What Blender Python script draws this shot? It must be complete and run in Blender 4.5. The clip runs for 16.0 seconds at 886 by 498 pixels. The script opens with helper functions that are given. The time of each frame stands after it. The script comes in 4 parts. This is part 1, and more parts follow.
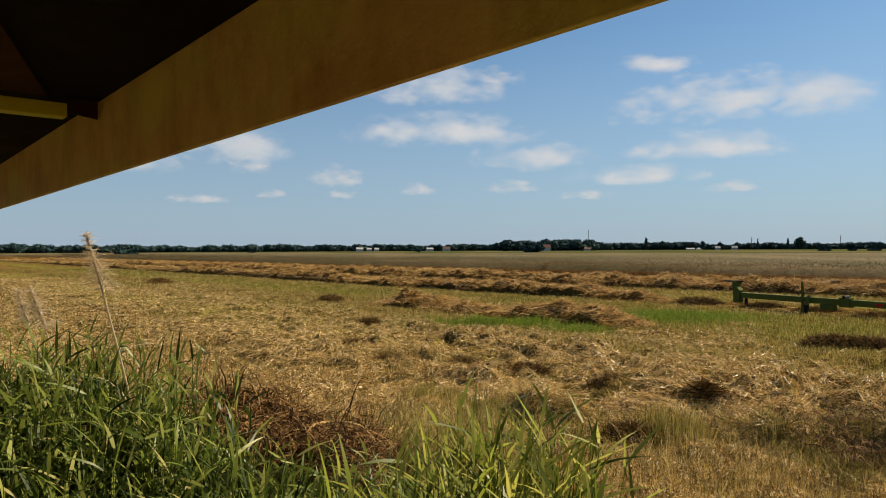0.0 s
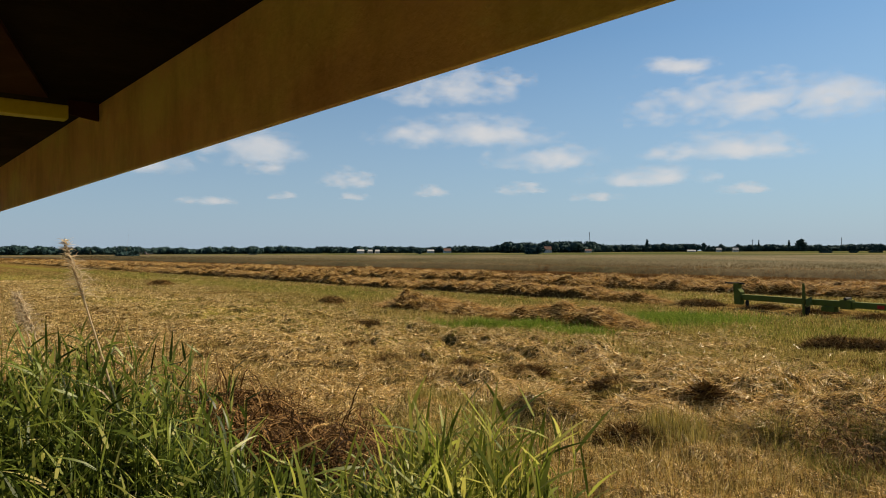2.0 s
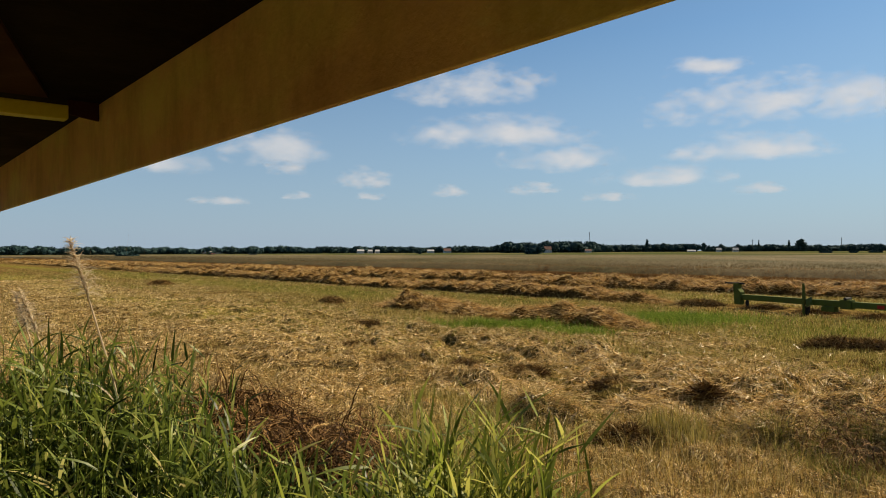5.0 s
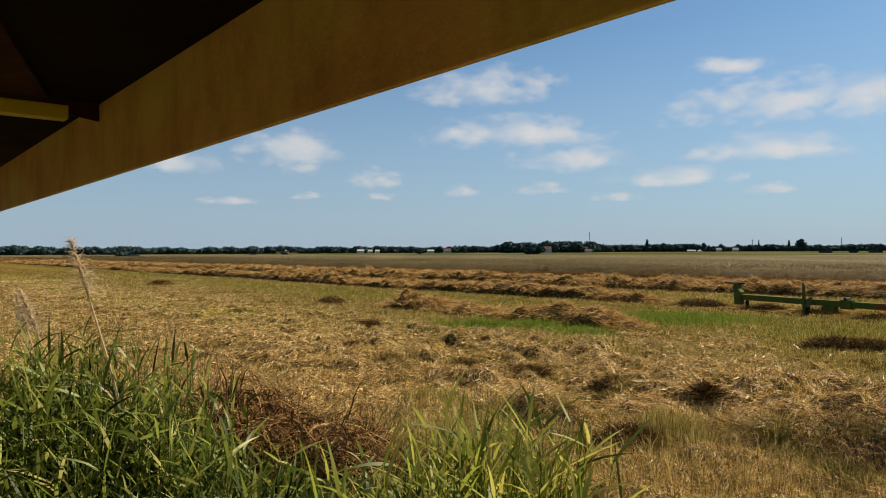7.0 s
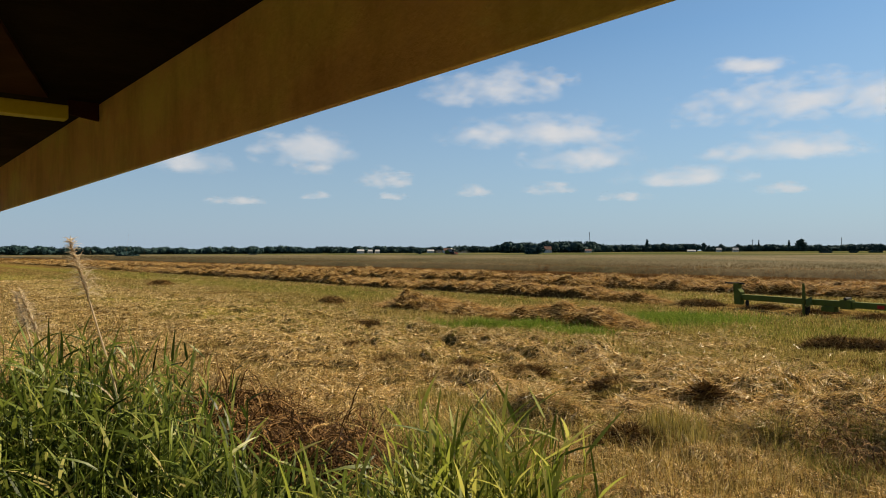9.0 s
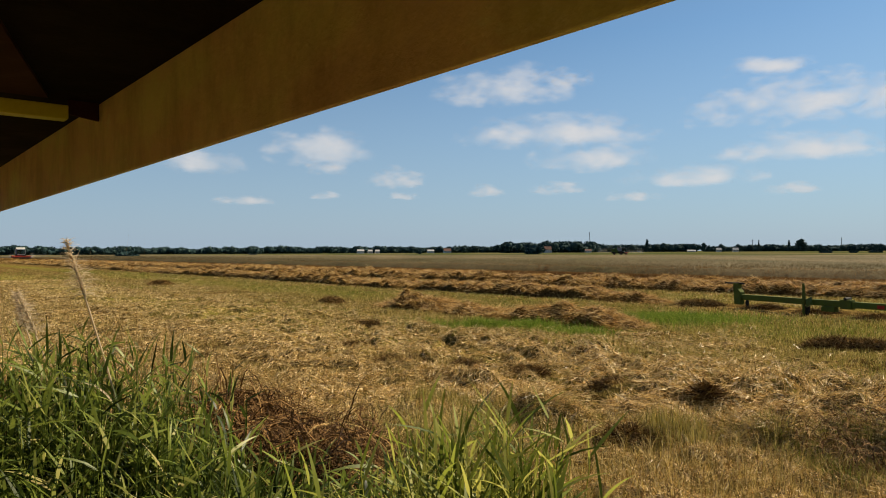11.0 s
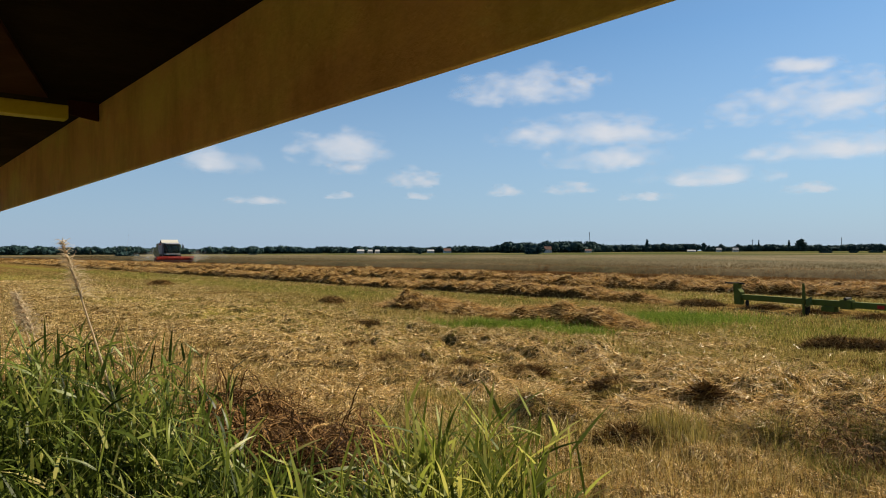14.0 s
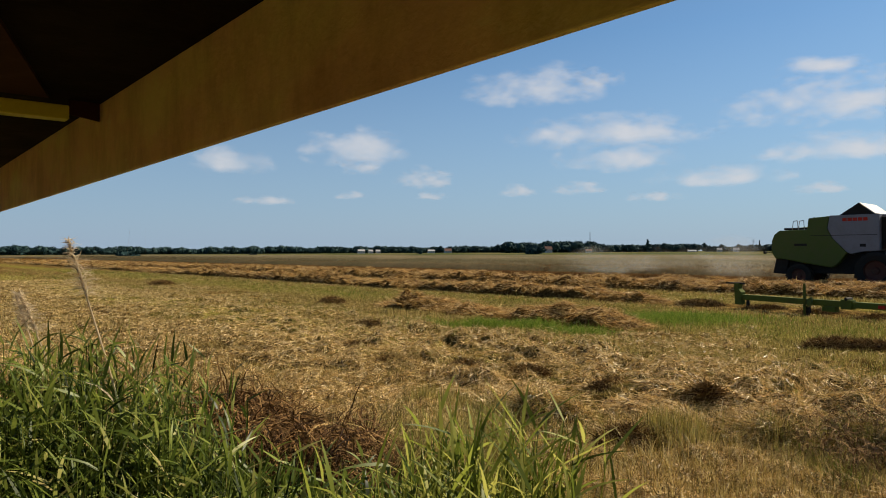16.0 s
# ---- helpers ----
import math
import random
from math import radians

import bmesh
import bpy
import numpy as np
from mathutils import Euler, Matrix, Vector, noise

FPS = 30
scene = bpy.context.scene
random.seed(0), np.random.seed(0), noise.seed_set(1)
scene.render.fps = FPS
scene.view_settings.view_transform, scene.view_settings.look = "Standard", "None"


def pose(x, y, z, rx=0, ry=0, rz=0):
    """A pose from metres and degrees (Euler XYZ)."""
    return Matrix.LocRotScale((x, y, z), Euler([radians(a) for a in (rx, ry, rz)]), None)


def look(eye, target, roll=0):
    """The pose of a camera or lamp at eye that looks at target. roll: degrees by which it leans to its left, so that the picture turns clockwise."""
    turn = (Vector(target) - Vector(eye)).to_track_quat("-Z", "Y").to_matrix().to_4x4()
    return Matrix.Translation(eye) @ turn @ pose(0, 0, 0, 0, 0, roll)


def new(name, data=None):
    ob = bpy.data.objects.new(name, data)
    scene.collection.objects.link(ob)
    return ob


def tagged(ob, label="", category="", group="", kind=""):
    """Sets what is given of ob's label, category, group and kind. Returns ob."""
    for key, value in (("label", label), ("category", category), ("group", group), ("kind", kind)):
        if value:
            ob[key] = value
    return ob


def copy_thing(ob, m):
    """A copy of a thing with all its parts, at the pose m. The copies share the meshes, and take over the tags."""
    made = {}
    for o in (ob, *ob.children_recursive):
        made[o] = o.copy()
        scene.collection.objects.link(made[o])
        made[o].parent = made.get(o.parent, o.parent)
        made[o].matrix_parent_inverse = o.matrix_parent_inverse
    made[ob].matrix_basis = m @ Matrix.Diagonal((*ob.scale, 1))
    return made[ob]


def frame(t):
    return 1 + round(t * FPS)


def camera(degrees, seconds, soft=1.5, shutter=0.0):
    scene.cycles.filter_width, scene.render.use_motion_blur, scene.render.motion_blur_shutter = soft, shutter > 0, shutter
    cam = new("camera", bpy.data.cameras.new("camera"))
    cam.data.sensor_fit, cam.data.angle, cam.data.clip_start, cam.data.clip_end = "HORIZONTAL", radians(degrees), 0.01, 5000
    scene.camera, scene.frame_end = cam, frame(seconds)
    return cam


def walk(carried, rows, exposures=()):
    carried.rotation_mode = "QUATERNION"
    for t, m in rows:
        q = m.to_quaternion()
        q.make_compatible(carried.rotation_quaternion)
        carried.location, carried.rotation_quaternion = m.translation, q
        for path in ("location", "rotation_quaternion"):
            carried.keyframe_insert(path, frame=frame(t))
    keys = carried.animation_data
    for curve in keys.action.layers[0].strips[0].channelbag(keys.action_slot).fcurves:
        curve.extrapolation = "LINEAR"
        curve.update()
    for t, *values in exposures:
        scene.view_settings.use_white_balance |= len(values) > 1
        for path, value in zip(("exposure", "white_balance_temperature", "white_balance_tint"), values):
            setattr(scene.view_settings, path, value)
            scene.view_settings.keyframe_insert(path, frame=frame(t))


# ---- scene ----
cam = camera(66, 16.0, soft=1.0)
EYE = (0.0, 0.0, 2.0)


def aim(right, up):
    """The camera's pose, turned by small angles in degrees."""
    return pose(*EYE, 90.24 + up, 0, 0) @ pose(0, 0, 0, 0, -right, -0.29)


walk(cam, [(0.0, aim(0.07, -0.16)), (0.3, aim(0.02, -0.08)), (0.6, aim(0.0, -0.06)), (1.3, aim(0.0, -0.05)),
           (1.8, aim(0.0, 0.0)), (6.0, aim(0.0, 0.0)), (14.0, aim(0.0, 0.0)), (14.6, aim(-0.05, 0.0)), (16.0, aim(-0.05, 0.0))],
     exposures=[(0.0, 0.85, 7000, 8), (6.5, 0.86, 7000, 8), (9.0, 0.91, 7000, 8), (11.3, 0.88, 6950, 8), (12.1, 0.96, 6600, 8), (15.4, 0.93, 6600, 8), (15.8, 0.83, 6600, 8), (16.0, 0.80, 6600, 8)])

# ---- light ----
SUN_AZ, SUN_EL = 60.0, 43.0          # degrees clockwise from +y, and above the horizon
sun_way = Vector((math.sin(radians(SUN_AZ)) * math.cos(radians(SUN_EL)), math.cos(radians(SUN_AZ)) * math.cos(radians(SUN_EL)), math.sin(radians(SUN_EL))))
world = bpy.data.worlds.new("sky")
scene.world = world
world.use_nodes = True
wn = world.node_tree.nodes
wn.clear()
sky = wn.new("ShaderNodeTexSky")
sky.sky_type, sky.sun_disc = "NISHITA", False
sky.sun_elevation, sky.sun_rotation = radians(SUN_EL), radians(SUN_AZ)
sky.air_density, sky.dust_density, sky.ozone_density, sky.altitude = 1.0, 0.3, 3.0, 100
bg = wn.new("ShaderNodeBackground")
bg.inputs["Strength"].default_value = 0.05
wout = wn.new("ShaderNodeOutputWorld")
tint = wn.new("ShaderNodeMix")
tint.data_type, tint.blend_type = "RGBA", "MULTIPLY"
tint.inputs[0].default_value, tint.inputs[7].default_value = 1.0, (0.78, 0.99, 1.09, 1)
world.node_tree.links.new(sky.outputs[0], tint.inputs[6])
# summer haze, thickest low down
wtc, wsep, wlow, wmix = wn.new("ShaderNodeTexCoord"), wn.new("ShaderNodeSeparateXYZ"), wn.new("ShaderNodeMapRange"), wn.new("ShaderNodeMix")
wlow.inputs[1].default_value, wlow.inputs[2].default_value, wlow.inputs[3].default_value, wlow.inputs[4].default_value = -0.02, 0.30, 0.9, 0.0
wmix.data_type = "RGBA"
wmix.inputs[7].default_value = (3.5, 4.7, 6.7, 1)
world.node_tree.links.new(wtc.outputs["Generated"], wsep.inputs[0])
world.node_tree.links.new(wsep.outputs[2], wlow.inputs[0])
world.node_tree.links.new(wlow.outputs[0], wmix.inputs[0])
world.node_tree.links.new(tint.outputs[2], wmix.inputs[6])
world.node_tree.links.new(wmix.outputs[2], bg.inputs[0])
world.node_tree.links.new(bg.outputs[0], wout.inputs[0])
sun = new("sun", bpy.data.lights.new("sun", "SUN"))
sun.data.energy, sun.data.angle, sun.data.color = 5.0, radians(0.53), (1.0, 0.87, 0.67)
sun.matrix_world = look(sun_way * 50, (0, 0, 0))


# ---- materials ----
def material(name):
    m = bpy.data.materials.new(name)
    m.use_nodes = True
    nt = m.node_tree
    return m, nt, nt.nodes["Principled BSDF"]


def ramp_node(nt, stops, fac=None):
    r = nt.nodes.new("ShaderNodeValToRGB")
    e = r.color_ramp.elements
    while len(e) < len(stops):
        e.new(0.5)
    for el, (p, c) in zip(e, stops):
        el.position, el.color = p, (*c, 1) if len(c) == 3 else c
    if fac is not None:
        nt.links.new(fac, r.inputs[0])
    return r.outputs[0]


def noise_node(nt, scale, detail=4, rough=0.6, coords="Object", stretch=(1, 1, 1), turn=0.0):
    tc = nt.nodes.new("ShaderNodeTexCoord")
    mp = nt.nodes.new("ShaderNodeMapping")
    mp.inputs["Scale"].default_value = stretch
    mp.inputs["Rotation"].default_value = (0, 0, turn)
    n = nt.nodes.new("ShaderNodeTexNoise")
    n.inputs["Scale"].default_value, n.inputs["Detail"].default_value, n.inputs["Roughness"].default_value = scale, detail, rough
    nt.links.new(tc.outputs[coords], mp.inputs[0])
    nt.links.new(mp.outputs[0], n.inputs["Vector"])
    return n.outputs["Fac"]


def mix_color(nt, fac, a, b, mode="MIX"):
    mx = nt.nodes.new("ShaderNodeMix")
    mx.data_type, mx.blend_type = "RGBA", mode
    for v, s in ((fac, mx.inputs[0]), (a, mx.inputs[6]), (b, mx.inputs[7])):
        if isinstance(v, (int, float)):
            s.default_value = v
        elif isinstance(v, tuple):
            s.default_value = (*v, 1)
        else:
            nt.links.new(v, s)
    return mx.outputs[2]


def maths(nt, op, a, b=None, c=None):
    n = nt.nodes.new("ShaderNodeMath")
    n.operation = op
    for v, s in zip((a, b, c), n.inputs):
        if v is None:
            continue
        if isinstance(v, (int, float)):
            s.default_value = v
        else:
            nt.links.new(v, s)
    return n.outputs[0]


def bump_node(nt, b, fac, strength, dist):
    bp = nt.nodes.new("ShaderNodeBump")
    bp.inputs["Strength"].default_value, bp.inputs["Distance"].default_value = strength, dist
    nt.links.new(fac, bp.inputs["Height"])
    nt.links.new(bp.outputs[0], b.inputs["Normal"])


def strands(name, stops, rough=0.6, through_light=0.0, gloss=0.06):
    """Straw, stems and leaves: each loose piece takes its own tone from the ramp."""
    m, nt, b = material(name)
    g = nt.nodes.new("ShaderNodeNewGeometry")
    c = ramp_node(nt, stops, g.outputs["Random Per Island"])
    n = noise_node(nt, 9.0, 2)
    c = mix_color(nt, maths(nt, "MULTIPLY", n, 0.25), c, tuple(x * 0.6 for x in stops[0][1]))
    nt.links.new(c, b.inputs["Base Color"])
    b.inputs["Roughness"].default_value = rough
    b.inputs["Specular IOR Level"].default_value = gloss
    if through_light:
        t = nt.nodes.new("ShaderNodeBsdfTranslucent")
        nt.links.new(c, t.inputs["Color"])
        mx = nt.nodes.new("ShaderNodeMixShader")
        mx.inputs[0].default_value = through_light
        nt.links.new(b.outputs[0], mx.inputs[1])
        nt.links.new(t.outputs[0], mx.inputs[2])
        nt.links.new(mx.outputs[0], nt.nodes["Material Output"].inputs["Surface"])
    return m


def paint(name, color, rough=0.4, dirt=(0.09, 0.07, 0.04), dirty=0.5, metal=0.0, scale=3.0):
    """Painted or bare sheet metal with dust and scuffs."""
    m, nt, b = material(name)
    d = ramp_node(nt, [(0.42, (0, 0, 0)), (0.75, (1, 1, 1))], noise_node(nt, scale, 6, 0.7))
    fine = noise_node(nt, scale * 14, 3)
    fac = maths(nt, "MULTIPLY", maths(nt, "ADD", d, maths(nt, "MULTIPLY", fine, 0.3)), dirty)
    nt.links.new(mix_color(nt, fac, color, dirt), b.inputs["Base Color"])
    nt.links.new(maths(nt, "ADD", maths(nt, "MULTIPLY", d, 0.3), rough), b.inputs["Roughness"])
    b.inputs["Metallic"].default_value = metal
    b.inputs["Specular IOR Level"].default_value = 0.25
    bump_node(nt, b, fine, 0.15, 0.01)
    return m


# the rows of the field run along D, and N points away from the verge, across them
TURN = 39.5
D = Vector((-math.sin(radians(TURN)), math.cos(radians(TURN)), 0))
N = Vector((math.cos(radians(TURN)), math.sin(radians(TURN)), 0))


def field(n, s, z=0.0):
    return N * n + D * s + Vector((0, 0, z))


def ground_material():
    m, nt, b = material("soil_with_gap_shade")
    tc = nt.nodes.new("ShaderNodeTexCoord")
    mp = nt.nodes.new("ShaderNodeMapping")
    mp.vector_type = "TEXTURE"
    mp.inputs["Rotation"].default_value = (0, 0, radians(TURN))
    nt.links.new(tc.outputs["Object"], mp.inputs[0])
    sx = nt.nodes.new("ShaderNodeSeparateXYZ")
    nt.links.new(mp.outputs[0], sx.inputs[0])
    across = sx.outputs[0]
    # the near-black low tones put the shade of gaps between stalks into the soil
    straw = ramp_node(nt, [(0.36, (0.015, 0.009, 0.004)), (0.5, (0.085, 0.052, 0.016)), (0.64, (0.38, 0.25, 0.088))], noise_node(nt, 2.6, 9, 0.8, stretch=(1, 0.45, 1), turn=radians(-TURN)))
    green = ramp_node(nt, [(0.38, (0.03, 0.034, 0.008)), (0.62, (0.25, 0.22, 0.042))], noise_node(nt, 2.2, 6, 0.7))
    # the strips between the swaths are greener
    wave = maths(nt, "SINE", maths(nt, "MULTIPLY_ADD", across, 2 * math.pi / 8.7, 1.95))
    patch = noise_node(nt, 0.16, 4, 0.6, stretch=(1, 0.4, 1), turn=radians(-TURN))
    f = maths(nt, "ADD", maths(nt, "MULTIPLY", wave, 0.22), patch)
    f = ramp_node(nt, [(0.5, (0, 0, 0)), (0.72, (0.75, 0.75, 0.75))], f)
    near = mix_color(nt, f, straw, green)
    # beyond the crop lie meadows and far fields
    far = ramp_node(nt, [(0.35, (0.035, 0.045, 0.016)), (0.5, (0.065, 0.07, 0.026)), (0.62, (0.11, 0.095, 0.045))], noise_node(nt, 0.012, 2, 0.4, stretch=(1, 0.3, 1), turn=radians(-TURN)))
    k = nt.nodes.new("ShaderNodeMapRange")
    k.inputs[1].default_value, k.inputs[2].default_value = 180, 240
    nt.links.new(across, k.inputs[0])
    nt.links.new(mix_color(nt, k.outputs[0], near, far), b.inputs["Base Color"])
    b.inputs["Roughness"].default_value = 0.95
    b.inputs["Specular IOR Level"].default_value = 0.0
    bump_node(nt, b, noise_node(nt, 12, 6, 0.7), 0.9, 0.08)
    return m


M_GROUND = ground_material()
M_STRAW = strands("straw", [(0.0, (0.05, 0.026, 0.008)), (0.28, (0.30, 0.178, 0.052)), (0.58, (0.77, 0.515, 0.18)), (1.0, (0.96, 0.765, 0.41))], 0.42, 0.18, gloss=0.25)
M_WINDROW = strands("windrow_straw", [(0.0, (0.045, 0.021, 0.007)), (0.3, (0.28, 0.15, 0.042)), (0.65, (0.71, 0.445, 0.14)), (1.0, (0.93, 0.68, 0.31))], 0.5, 0.15, gloss=0.15)
M_STUBBLE = strands("stubble_stems", [(0.0, (0.042, 0.032, 0.007)), (0.4, (0.269, 0.185, 0.046)), (0.7, (0.56, 0.415, 0.135)), (1.0, (0.70, 0.55, 0.25))], 0.5, 0.3, gloss=0.15)
M_OLIVE = strands("olive_stubble", [(0.0, (0.06, 0.05, 0.010)), (0.5, (0.30, 0.25, 0.06)), (1.0, (0.60, 0.48, 0.17))], 0.6, 0.3, gloss=0.1)
M_CROP = strands("ripe_crop", [(0.0, (0.10, 0.042, 0.011)), (0.5, (0.23, 0.118, 0.038)), (1.0, (0.34, 0.215, 0.09))], 0.8, 0.25, gloss=0.03)
M_EARS = strands("crop_ears_top", [(0.0, (0.09, 0.07, 0.03)), (0.5, (0.15, 0.115, 0.058)), (1.0, (0.25, 0.20, 0.11))], 0.8, 0.2, gloss=0.03)
M_GRASS = strands("green_grass", [(0.0, (0.076, 0.109, 0.010)), (0.5, (0.202, 0.210, 0.034)), (1.0, (0.386, 0.336, 0.092))], 0.5, 0.35)
M_REED = strands("reed_leaf", [(0.0, (0.012, 0.022, 0.004)), (0.5, (0.112, 0.152, 0.024)), (0.85, (0.245, 0.285, 0.05)), (0.97, (0.36, 0.35, 0.095)), (1.0, (0.42, 0.34, 0.14))], 0.42, 0.42, gloss=0.18)
M_LUSH = strands("lush_grass_blade", [(0.0, (0.06, 0.10, 0.010)), (0.5, (0.17, 0.25, 0.03)), (1.0, (0.36, 0.40, 0.08))], 0.5, 0.3)
M_FRESH = strands("fresh_reed_leaf", [(0.0, (0.06, 0.09, 0.012)), (0.5, (0.24, 0.27, 0.04)), (1.0, (0.50, 0.46, 0.11))], 0.4, 0.5, gloss=0.15)
M_DRY = strands("dry_grass", [(0.0, (0.03, 0.016, 0.005)), (0.5, (0.19, 0.11, 0.03)), (1.0, (0.48, 0.32, 0.11))], 0.7)
M_BROWN = strands("dead_brown_grass", [(0.0, (0.018, 0.009, 0.004)), (0.5, (0.11, 0.055, 0.018)), (1.0, (0.34, 0.20, 0.075))], 0.8)
M_FADED = strands("faded_grass", [(0.0, (0.185, 0.109, 0.038)), (0.5, (0.353, 0.235, 0.084)), (1.0, (0.504, 0.370, 0.160))], 0.7)
M_PLUME = strands("plume", [(0.0, (0.504, 0.386, 0.252)), (1.0, (0.714, 0.605, 0.437))], 0.8, 0.5)
# the blue of distance haze is mixed into these leaf colours
M_LEAVES = strands("hazed_far_leaves", [(0.0, (0.018, 0.042, 0.044)), (0.6, (0.03, 0.06, 0.058)), (1.0, (0.055, 0.092, 0.08))], 0.8)
M_BARK = paint("bark", (0.07, 0.055, 0.04), 0.9, dirty=0.3)


# ---- mesh helpers ----
def part(name, bm, mat, parent=None, label="", smooth=False):
    me = bpy.data.meshes.new(name)
    bm.normal_update()
    bm.to_mesh(me)
    bm.free()
    if smooth:
        for p in me.polygons:
            p.use_smooth = True
    me.materials.append(mat)
    ob = new(name, me)
    ob.parent = parent
    return tagged(ob, label)


def mesh_np(name, verts, quads, mat, smooth=False):
    """One mesh from arrays of points and four-cornered faces."""
    me = bpy.data.meshes.new(name)
    verts, quads = np.asarray(verts, np.float32), np.asarray(quads, np.int32)
    me.vertices.add(len(verts))
    me.vertices.foreach_set("co", verts.ravel())
    k = quads.shape[1]
    me.loops.add(quads.size)
    me.loops.foreach_set("vertex_index", quads.ravel())
    me.polygons.add(len(quads))
    me.polygons.foreach_set("loop_start", np.arange(0, quads.size, k, dtype=np.int32))
    me.update(calc_edges=True)
    if smooth:
        me.polygons.foreach_set("use_smooth", np.ones(len(quads), bool))
    me.materials.append(mat)
    return new(name, me)


def grid_quads(rows, cols, wrap=False):
    i, j = np.meshgrid(np.arange(rows - 1), np.arange(cols if wrap else cols - 1), indexing="ij")
    k = (j + 1) % cols
    return np.stack([i * cols + j, i * cols + k, (i + 1) * cols + k, (i + 1) * cols + j], -1).reshape(-1, 4)


def lattice(ix, iy, seed):
    h = np.sin(ix * 127.1 + iy * 311.7 + seed * 74.7) * 43758.5453
    return h - np.floor(h)


def wobble(x, y, scale, seed=0, octaves=4):
    """Smooth random relief of about -1 to 1 over plan points."""
    x, y = np.asarray(x, float) / scale, np.asarray(y, float) / scale
    total, amp = 0, 0.55
    for o in range(octaves):
        ix, iy = np.floor(x), np.floor(y)
        u, v = x - ix, y - iy
        u, v = u * u * (3 - 2 * u), v * v * (3 - 2 * v)
        a = lattice(ix, iy, seed + o) * (1 - u) + lattice(ix + 1, iy, seed + o) * u
        b = lattice(ix, iy + 1, seed + o) * (1 - u) + lattice(ix + 1, iy + 1, seed + o) * u
        total = total + amp * (2 * (a * (1 - v) + b * v) - 1)
        x, y, amp = x * 2.03 + 7.1, y * 2.03 + 3.7, amp * 0.5
    return total


def box_bm(x0, x1, y0, y1, z0, z1, bevel=0.0, bm=None):
    bm = bm or bmesh.new()
    g = bmesh.ops.create_cube(bm, size=1, matrix=Matrix.Translation(((x0 + x1) / 2, (y0 + y1) / 2, (z0 + z1) / 2)) @ Matrix.Diagonal((x1 - x0, y1 - y0, z1 - z0, 1)))
    if bevel:
        vs = set(g["verts"])
        bmesh.ops.bevel(bm, geom=[e for e in bm.edges if e.verts[0] in vs and e.verts[1] in vs], offset=bevel, segments=2, affect="EDGES", profile=0.6)
    return bm


def profile(points, y0, y1, bevel=0.0, bm=None):
    """A side outline in x and z, drawn out across from y0 to y1."""
    bm = bm or bmesh.new()
    f = bm.faces.new([bm.verts.new((x, y0, z)) for x, z in points])
    old = set(bm.edges)
    g = bmesh.ops.extrude_face_region(bm, geom=[f])
    vs = [e for e in g["geom"] if isinstance(e, bmesh.types.BMVert)]
    bmesh.ops.translate(bm, verts=vs, vec=(0, y1 - y0, 0))
    bmesh.ops.recalc_face_normals(bm, faces=bm.faces)
    if bevel:
        bmesh.ops.bevel(bm, geom=list(bm.edges), offset=bevel, segments=2, affect="EDGES", profile=0.6)
    return bm


def tube(points, r, bm=None, sides=6):
    """A thin round bar through some points."""
    bm = bm or bmesh.new()
    for a, b in zip(points[:-1], points[1:]):
        a, b = Vector(a), Vector(b)
        bmesh.ops.create_cone(bm, segments=sides, radius1=r, radius2=r, depth=(b - a).length, cap_ends=True,
                              matrix=Matrix.Translation((a + b) / 2) @ (b - a).to_track_quat("Z", "Y").to_matrix().to_4x4())
    return bm


rng = np.random.default_rng(7)

# swaths of straw: offset across, height, half width, how patchy, where it begins and ends
ROWS = ((34.2, 0.48, 1.3, 0.05, -40, 900), (31.0, 0.55, 1.1, 0.08, -40, 900), (22.7, 0.50, 0.85, 0.3, 14.8, 900), (14.5, 0.50, 0.9, 0.4, 10.3, 20.5))


def swath_height(n, s, row):
    off, h, half, patchy, first, last = row
    mid = off + 0.35 * wobble(s, s * 0 + off, 6.0, 3)
    w = half * (1 + 0.3 * wobble(s, s * 0 + off, 2.5, 5))
    # tumbled tufts with creases between them
    lump = 0.42 + 1.0 * np.abs(wobble(s, n, 0.9, 11, 2)) + 0.75 * np.abs(wobble(s, n, 0.36, 12, 2)) + 0.12 * wobble(s, n, 3.0, 13, 2)
    gap = np.clip(1 - patchy + patchy * 1.7 * (wobble(s, s * 0 + off * 1.3, 5.0, 9, 2) + 0.45), 0.15, 1.15)
    return h * np.clip(1 - ((n - mid) / w) ** 2, 0, 1) ** 0.42 * lump * gap * np.clip((s - first) / 1.2 + 0.5, 0.0, 1) * np.clip((last - s) / 2.0 + 0.5, 0.0, 1)


def edge_line(s):
    """Where the cut field ends in a ragged bank towards the verge."""
    return 5.75 + 0.47 * np.clip(5.0 - s, -0.6, 6) + 0.6 * wobble(s, s * 0 + 3, 1.5, 47)


def tufting(n, s):
    """Round tufts with sharp creases between them, 0 in a crease."""
    return 0.7 * np.abs(wobble(n, s * 0.8, 0.85, 24, 2)) + 0.35 * np.abs(wobble(n, s, 0.34, 26, 2))


